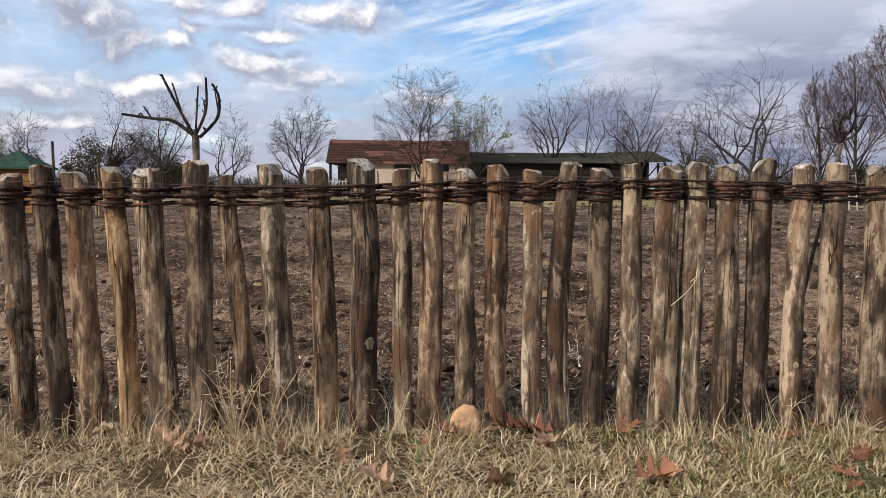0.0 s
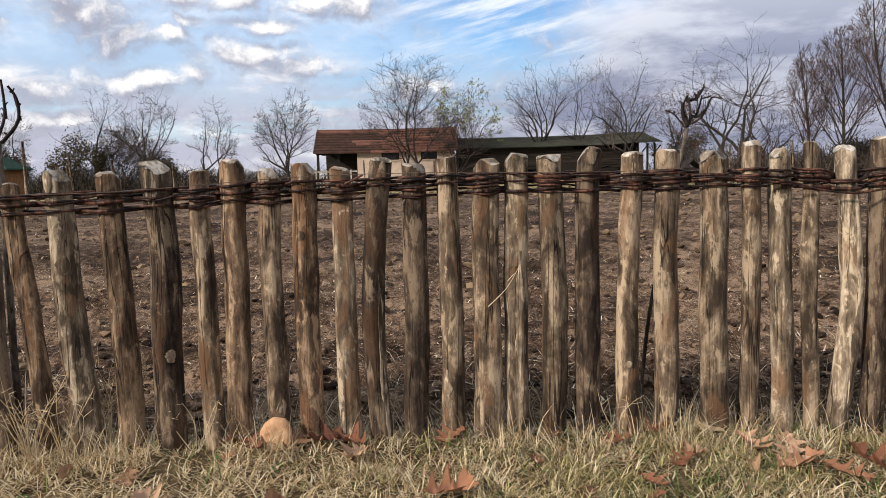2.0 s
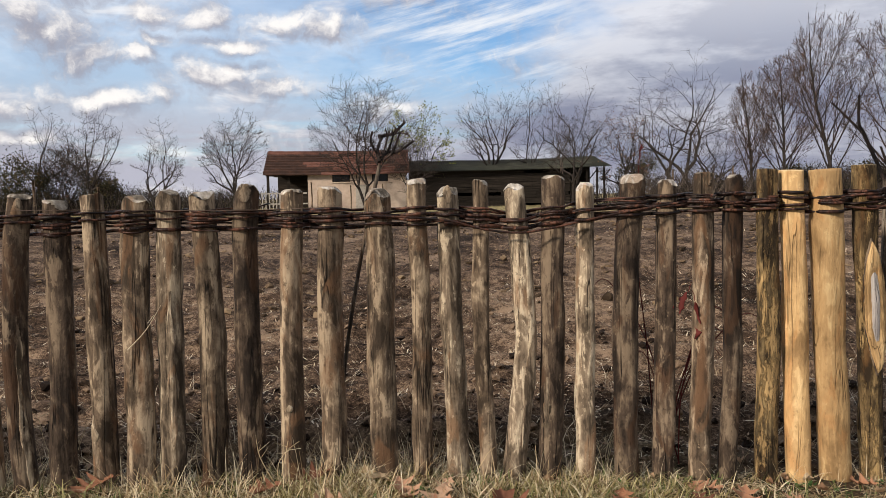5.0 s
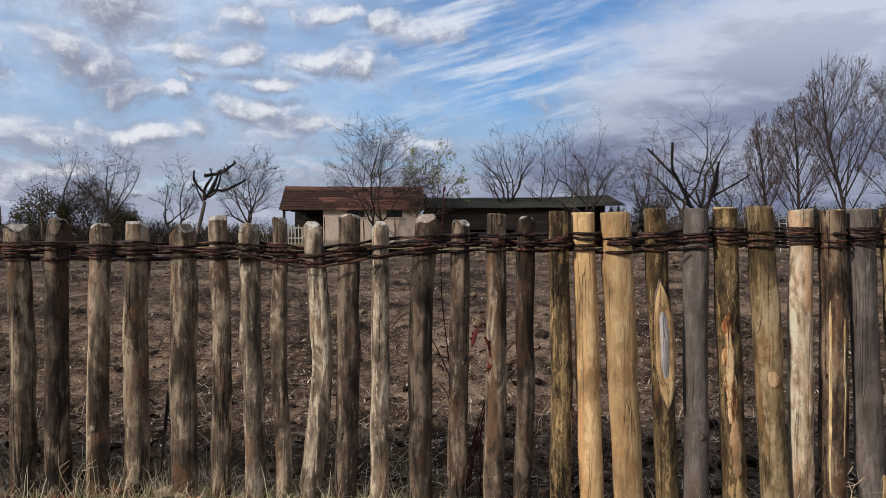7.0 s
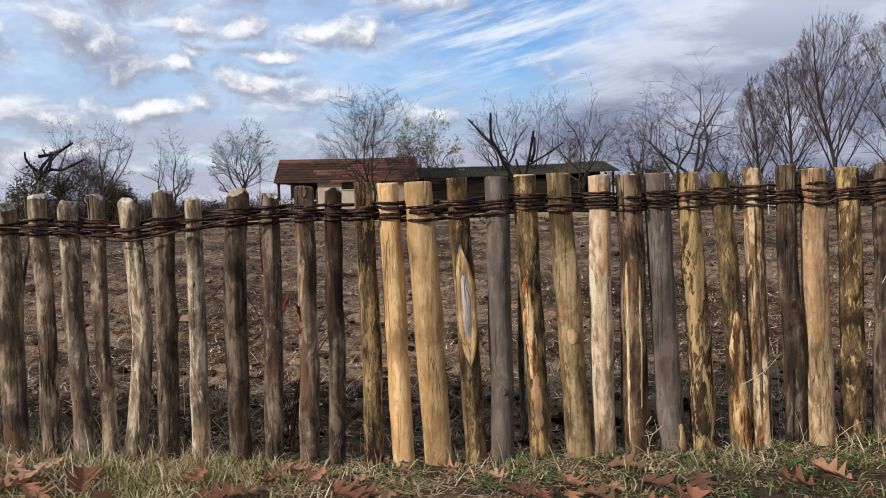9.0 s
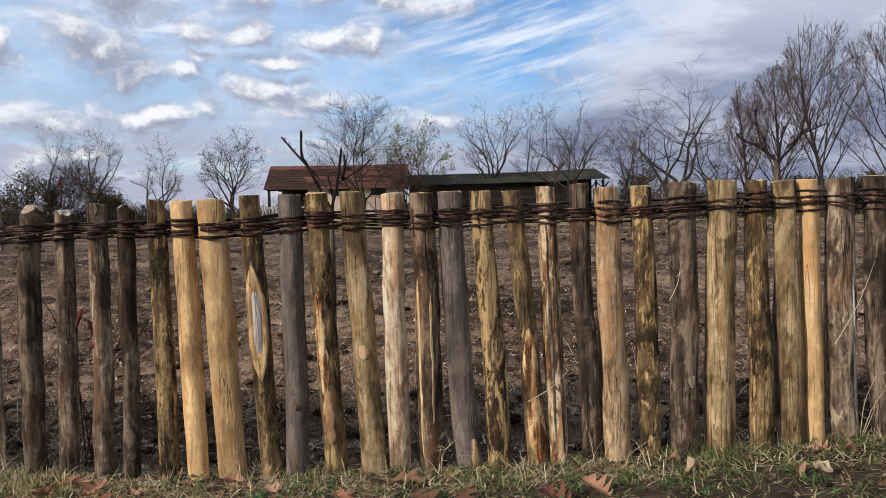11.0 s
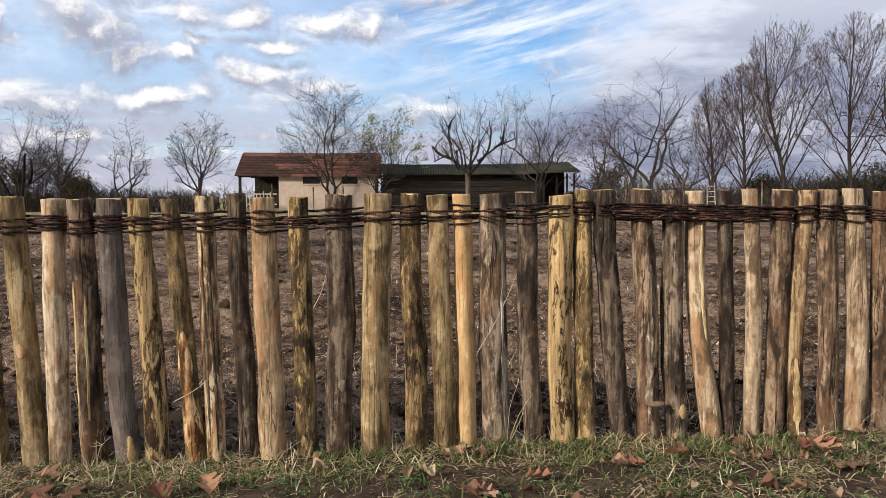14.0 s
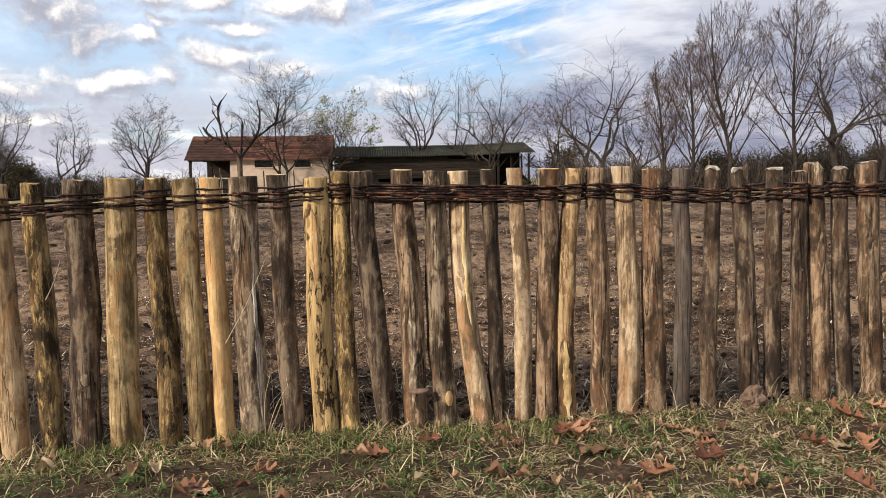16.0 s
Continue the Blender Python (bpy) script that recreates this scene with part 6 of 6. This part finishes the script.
def grow_tree(seed, height, width, egg=False, stems=1, fork=0.22, thick=1.0, fine=0.0082, dense=1.0):
    """A bare crown of four orders of shoots: limbs, branches, branchlets, twigs. egg: one leader with steep side limbs; otherwise limbs that open from a low fork."""
    r = random.Random(seed)
    wood_, twigs, tips = [], [], []
    up = Vector((0, 0, 1))
    low = height * fork * 0.8
    mid, tall, across = Vector((0, 0, low + (height - low) * (0.44 if egg else 0.5))), (height - low) * 0.56, width / 2

    def room(p, d):
        """How far a shoot can go before it leaves the crown's outline."""
        q, e = p - mid, d
        lump = 1.0 + 0.16 * noise.noise((q.x * 0.6 + seed, q.y * 0.6, q.z * 0.5))
        if egg and q.z > 0:
            lump *= 1.0 - 0.14 * min(1.0, q.z / tall)
        q, e = Vector((q.x / across, q.y / across, q.z / tall)) / lump, Vector((e.x / across, e.y / across, e.z / tall)) / lump
        a_, b_, c_ = e.dot(e), q.dot(e), q.dot(q) - 1
        s_ = b_ * b_ - a_ * c_
        return max(0.0, (-b_ + math.sqrt(s_)) / a_) if s_ > 0 else 0.0

    joints_of = (7, 4, 2, 1)
    lift_of = (0.055, 0.05, 0.06, 0.06) if egg else (0.04, 0.04, 0.07, 0.10)
    wobble_of = (0.07, 0.09, 0.12, 0.12) if egg else (0.24, 0.24, 0.22, 0.16)
    counts = (9, 6, 4) if egg else (8, 6, 5)

    def shoot(p, d, length, rad, order, turn):
        n_, w_ = joints_of[order], wobble_of[order]
        store = wood_ if order < 1 else twigs
        length = min(length, room(p, d) * r.uniform(0.82, 1.10) + 0.10)
        line, q = [(p, d, rad)], p
        for i in range(n_):
            d = (d + Vector((r.gauss(0, w_), r.gauss(0, w_), r.gauss(0, w_ * 0.8) + lift_of[order]))).normalized()
            e = q + d * length / n_
            r0, r1 = max(rad * (1 - 0.85 * i / n_), fine * 0.7), max(rad * (1 - 0.85 * (i + 1) / n_), fine * 0.55)
            store.append((tuple(q), tuple(e), r0, r1))
            q = e
            line.append((q, d, r1))
        if order == 3 or length < 0.2:
            tips.append(tuple(q))
            return
        number = max(2, round(counts[order] * dense * r.uniform(0.8, 1.2)))
        first = ((0.15, 0.15, 0.12) if egg else (0.22, 0.18, 0.15))[order]
        for j in range(number):
            s_ = first + (1 - first) * (j + r.random() * 0.9) / number
            k = min(int(s_ * n_), n_ - 1)
            f = s_ * n_ - k
            q, e, ra = line[k][0].lerp(line[k + 1][0], f), line[k + 1][1], line[k + 1][2]
            turn += 2.4 + r.uniform(-0.5, 0.5)
            side = Matrix.Rotation(turn, 3, e) @ e.orthogonal().normalized()
            out = (Matrix.Rotation(r.uniform(0.35, 0.80) if egg else r.uniform(0.5, 1.25), 3, side) @ e).normalized()
            if out.z < -0.15:
                out.z *= -0.3
                out.normalize()
            share = ((0.55, 0.55, 0.52) if egg else (0.85, 0.62, 0.50))[order] * (1.12 - 0.5 * s_) * r.uniform(0.65, 1.2)
            shoot(q, out, length * share, max(ra * (0.55 if egg else 0.7), fine), order + 1, turn)

    for k in range(stems):
        lean = Vector((r.uniform(-0.35, 0.35), r.uniform(-0.2, 0.2), 1)).normalized() if stems > 1 else Vector((r.uniform(-0.05, 0.05), 0, 1)).normalized()
        foot = Vector((r.uniform(-0.12, 0.12) * (stems - 1), 0, -0.2))
        rad = (0.02 + (0.0115 if egg else 0.0150) * height) * thick / (1 + 0.22 * (stems - 1))
        if egg:
            q, n_, turn = foot, 16, r.uniform(0, 6.28)
            for i in range(n_):
                lean = (lean + Vector((r.gauss(0, 0.05), r.gauss(0, 0.05), 0.05))).normalized()
                e = q + lean * (height * 0.97 + 0.2) / n_
                s0, s1 = i / n_, (i + 1) / n_
                wood_.append((tuple(q), tuple(e), max(rad * (1 - s0) ** 0.8, fine), max(rad * (1 - s1) ** 0.8, fine)))
                if s1 > fork:
                    for _ in range(2):
                        turn += 2.4 + r.uniform(-0.4, 0.4)
                        tilt = (0.74 - 0.32 * (s1 - fork) / (1 - fork)) * r.uniform(0.75, 1.15)
                        d = Vector((math.cos(turn) * math.sin(tilt), math.sin(turn) * math.sin(tilt), math.cos(tilt)))
                        shoot(q.lerp(e, r.random()), d, height * 0.62 * (1.05 - 0.6 * s1), max(rad * (1 - s1) * 0.55, fine * 1.6), 0 if s1 < 0.75 else 1, turn)
                q = e
        else:
            q, n_ = foot, 3
            for i in range(n_):
                lean = (lean + Vector((r.gauss(0, 0.05), r.gauss(0, 0.05), 0))).normalized()
                e = q + lean * (height * fork + 0.2) / n_
                wood_.append((tuple(q), tuple(e), rad * (1 - 0.1 * i), rad * (0.9 - 0.1 * i)))
                q = e
            turn = r.uniform(0, 6.28)
            limbs = max(2, round((5.5 if stems == 1 else 3.2) * dense ** 0.5))
            for j in range(limbs):
                turn += 6.283 / limbs + r.uniform(-0.5, 0.5)
                tilt = 0.25 + 1.0 * ((j * 0.618 + r.random() * 0.3) % 1.0)
                d = (Vector((math.cos(turn) * math.sin(tilt), math.sin(turn) * math.sin(tilt), math.cos(tilt))) + lean * 0.25).normalized()
                shoot(q - lean * r.uniform(0, 0.3) * height * fork, d, height * r.uniform(0.5, 0.75), rad * r.uniform(0.45, 0.65), 0, turn)
    k = height / max(s_[1][2] for s_ in twigs)
    for part_ in (wood_, twigs):
        part_[:] = [((a[0], a[1], a[2] * k), (b[0], b[1], b[2] * k), ra, rb) for a, b, ra, rb in part_]
    return wood_, twigs, [(t[0], t[1], t[2] * k) for t in tips]


def leaf_cloud(tips, count, size, m, seed, sag=0.12):
    """Small separate leaves about the twig ends."""
    r = np.random.default_rng(seed)
    p = np.array(tips)[r.integers(0, len(tips), count)] + r.normal(0, sag, (count, 3))
    a, b = r.normal(0, 1, (count, 3)), r.normal(0, 1, (count, 3))
    a /= np.linalg.norm(a, axis=1)[:, None]
    b = np.cross(a, b)
    b /= np.linalg.norm(b, axis=1)[:, None]
    s = r.uniform(0.5, 1.0, (count, 1)) * size
    v = np.stack([p - a * s, p + b * s * 0.55, p + a * s, p - b * s * 0.55 + np.cross(a, b) * s * 0.3], 1).reshape(-1, 3)
    f = (np.arange(count) * 4)[:, None] + np.array((0, 1, 2, 3))
    return quick("leaves", v, f, m)


def bare_tree(x, y, height, width, seed, label, twig=TWIG, leaves=None, **form):
    tree = tagged(new("bare_tree"), label, "tree", "trees behind the field")
    tree.matrix_basis = Matrix.Translation((x, y, ground_z(x, y)))
    wood_, twigs, tips = grow_tree(seed, height, width, **form)
    part("trunk", quick("trunk", *rods(wood_, 6), BARK), tree)
    part("crown", quick("crown", *rods(twigs, 3), twig), tree)
    if leaves:
        part("leaves", leaf_cloud(tips, leaves[1], leaves[2], leaves[0], seed, 0.06), tree)
    return tree


PLAIN = "bare winter tree with a fine twiggy crown"
# by the house
bare_tree(1.1, 56.5, 9.7, 8.0, 1, "bare spreading tree in front of the farmhouse", stems=2, fork=0.20, dense=1.18)
bare_tree(4.0, 56.5, 5.6, 4.6, 2, "small dark tree in front of the farmhouse", stems=2, fork=0.2)
bare_tree(5.3, 62.0, 8.3, 5.4, 3, "thin tree with the last yellow-green leaves", stems=2, leaves=(GREENISH, 3000, 0.085))
bare_tree(11.0, 61.0, 9.4, 5.8, 4, PLAIN, fork=0.3, dense=0.9)
bare_tree(14.7, 62.0, 10.0, 4.6, 5, PLAIN, stems=2, dense=0.9)
bare_tree(15.6, 53.5, 9.4, 6.4, 6, PLAIN, stems=2, dense=0.9)
bare_tree(18.6, 64.0, 8.4, 5.0, 7, PLAIN)
bare_tree(23.0, 53.0, 11.2, 8.2, 8, "large bare tree with wide crooked boughs", stems=2, fork=0.24, thick=1.3, dense=0.95)
bare_tree(21.2, 60.0, 7.6, 5.0, 9, "bare tree with some withered leaves", leaves=(RUSSET, 900, 0.09))
bare_tree(28.4, 60.0, 7.6, 5.0, 10, PLAIN)
# tall trees at the field's right-hand edge
bare_tree(26.9, 50.0, 8.9, 3.8, 11, "slim tree with russet twigs", twig=RUST_TWIG, leaves=(RUSSET, 800, 0.05), egg=True, fork=0.16)
bare_tree(28.1, 48.5, 9.7, 5.2, 12, "upright tree with russet twigs", twig=RUST_TWIG, leaves=(RUSSET, 1100, 0.05), egg=True, fork=0.16)
bare_tree(28.4, 43.7, 11.6, 6.2, 13, "tall upright bare tree with reddish buds", twig=RUST_TWIG, leaves=(RUSSET, 1100, 0.045), egg=True, fork=0.17, thick=0.85, dense=0.88)
bare_tree(32.0, 43.0, 11.6, 6.8, 14, "tall upright bare tree with reddish buds", twig=RUST_TWIG, leaves=(RUSSET, 900, 0.045), egg=True, fork=0.17, thick=0.85, dense=0.88)
bare_tree(37.5, 43.5, 10.6, 5.4, 15, "tall upright bare tree with reddish buds", twig=RUST_TWIG, leaves=(RUSSET, 700, 0.045), egg=True, fork=0.18)
bare_tree(27.0, 30.5, 6.9, 5.0, 16, "dark young tree with open boughs", fork=0.42, thick=1.25, dense=0.75)
bare_tree(43.0, 47.0, 9.5, 4.6, 17, PLAIN, twig=RUST_TWIG, egg=True)
# to the left of the house
bare_tree(-7.2, 52.0, 6.9, 4.4, 18, PLAIN, fork=0.22)
bare_tree(-11.8, 51.0, 6.3, 3.3, 19, PLAIN, fork=0.3, stems=2, dense=0.9)
bare_tree(-16.1, 51.0, 7.1, 4.2, 20, PLAIN, fork=0.28)
bare_tree(-21.2, 56.0, 7.7, 4.6, 21, PLAIN, fork=0.3, dense=0.85)
bare_tree(-18.8, 55.0, 5.0, 4.8, 22, PLAIN, fork=0.15, stems=3, dense=1.2, leaves=(RUSSET, 900, 0.07))
bare_tree(-27.6, 56.0, 6.4, 4.6, 23, PLAIN)
bare_tree(-31.5, 57.0, 6.9, 4.8, 24, PLAIN)
for x, y, h, s in ((-21.9, 54.5, 4.4, 31), (-16.6, 55.0, 2.8, 32), (-28.5, 58.0, 3.4, 33), (23.0, 61.0, 4.4, 34), (36.5, 52.0, 3.0, 35), (40.0, 53.0, 3.8, 36), (43.0, 52.0, 3.4, 37), (32.0, 54.0, 2.8, 38)):
    bush = tagged(new("bush"), "dark bush that has kept its dull leaves", "bush")
    bush.matrix_basis = Matrix.Translation((x, y, ground_z(x, y)))
    wood_, twigs, tips = grow_tree(s, h, h * 0.9, stems=3, fork=0.1, dense=0.75)
    part("stem", quick("stem", *rods(wood_ + twigs, 3), BARK), bush)
    part("leaves", leaf_cloud(tips, 4200, 0.095, EVERGREEN, s, 0.18), bush)


def thicket(name, x0, x1, y0, y1, height, count, m, label, seed, foliage=0):
    """Scrub of bare shoots, too tangled to count."""
    r = random.Random(seed)
    segs, tips = [], []
    for _ in range(count):
        x, y = r.uniform(x0, x1), r.uniform(y0, y1)
        h = height * r.uniform(0.35, 1.0) * (0.72 + 0.5 * noise.noise((x * 0.16, seed, 0)))
        z = ground_z(x, y)
        a = Vector((x, y, z))
        b = a + Vector((r.gauss(0, 0.14), r.gauss(0, 0.14), 0.5)) * h
        c = b + Vector((r.gauss(0, 0.24), r.gauss(0, 0.24), 0.45)) * h
        segs += [(tuple(a), tuple(b), 0.036, 0.024), (tuple(b), tuple(c), 0.024, 0.010)]
        for _ in range(2):
            p = b.lerp(c, r.random())
            e = p + Vector((r.gauss(0, 0.28), r.gauss(0, 0.2), r.uniform(0.05, 0.35))) * h * 0.6
            segs.append((tuple(p), tuple(e), 0.012, 0.006))
            tips.append(tuple(e))
        tips.append(tuple(b))
    ob = tagged(new(name, quick(name, *rods(segs, 3), m)), label, "scrub", kind="stuff")
    if foliage:
        part("dead_leaves", leaf_cloud(tips, foliage, 0.055, EVERGREEN, seed, 0.14), ob)
    return ob


thicket("scrub", -48, -6.5, 60, 72, 2.1, 1100, TWIG, "tangled brown scrub along the field's far edge", 41, 8000)
thicket("scrub", 24, 54, 50, 60, 3.1, 1500, TWIG, "dense dark scrub at the field's right-hand edge", 47, 9000)
thicket("scrub", 19.8, 62, 60, 74, 2.3, 1000, TWIG, "tangled brown scrub along the field's far edge", 42, 4500)
thicket("scrub", 19.9, 50, 46, 58, 3.7, 2500, TWIG, "dark tangled scrub at the field's right-hand edge", 45, 10000)
thicket("scrub", -40, -7.5, 52, 60, 2.5, 2000, TWIG, "dark tangled scrub at the field's far edge", 46, 12000)
thicket("scrub", -7, 21, 66, 76, 2.4, 1200, TWIG, "tangled brown scrub behind the farm", 43, 6000)
thicket("far_woods", -110, 130, 110, 150, 6.0, 1100, TWIG, "low bare woods far behind the farm", 44, 9000)
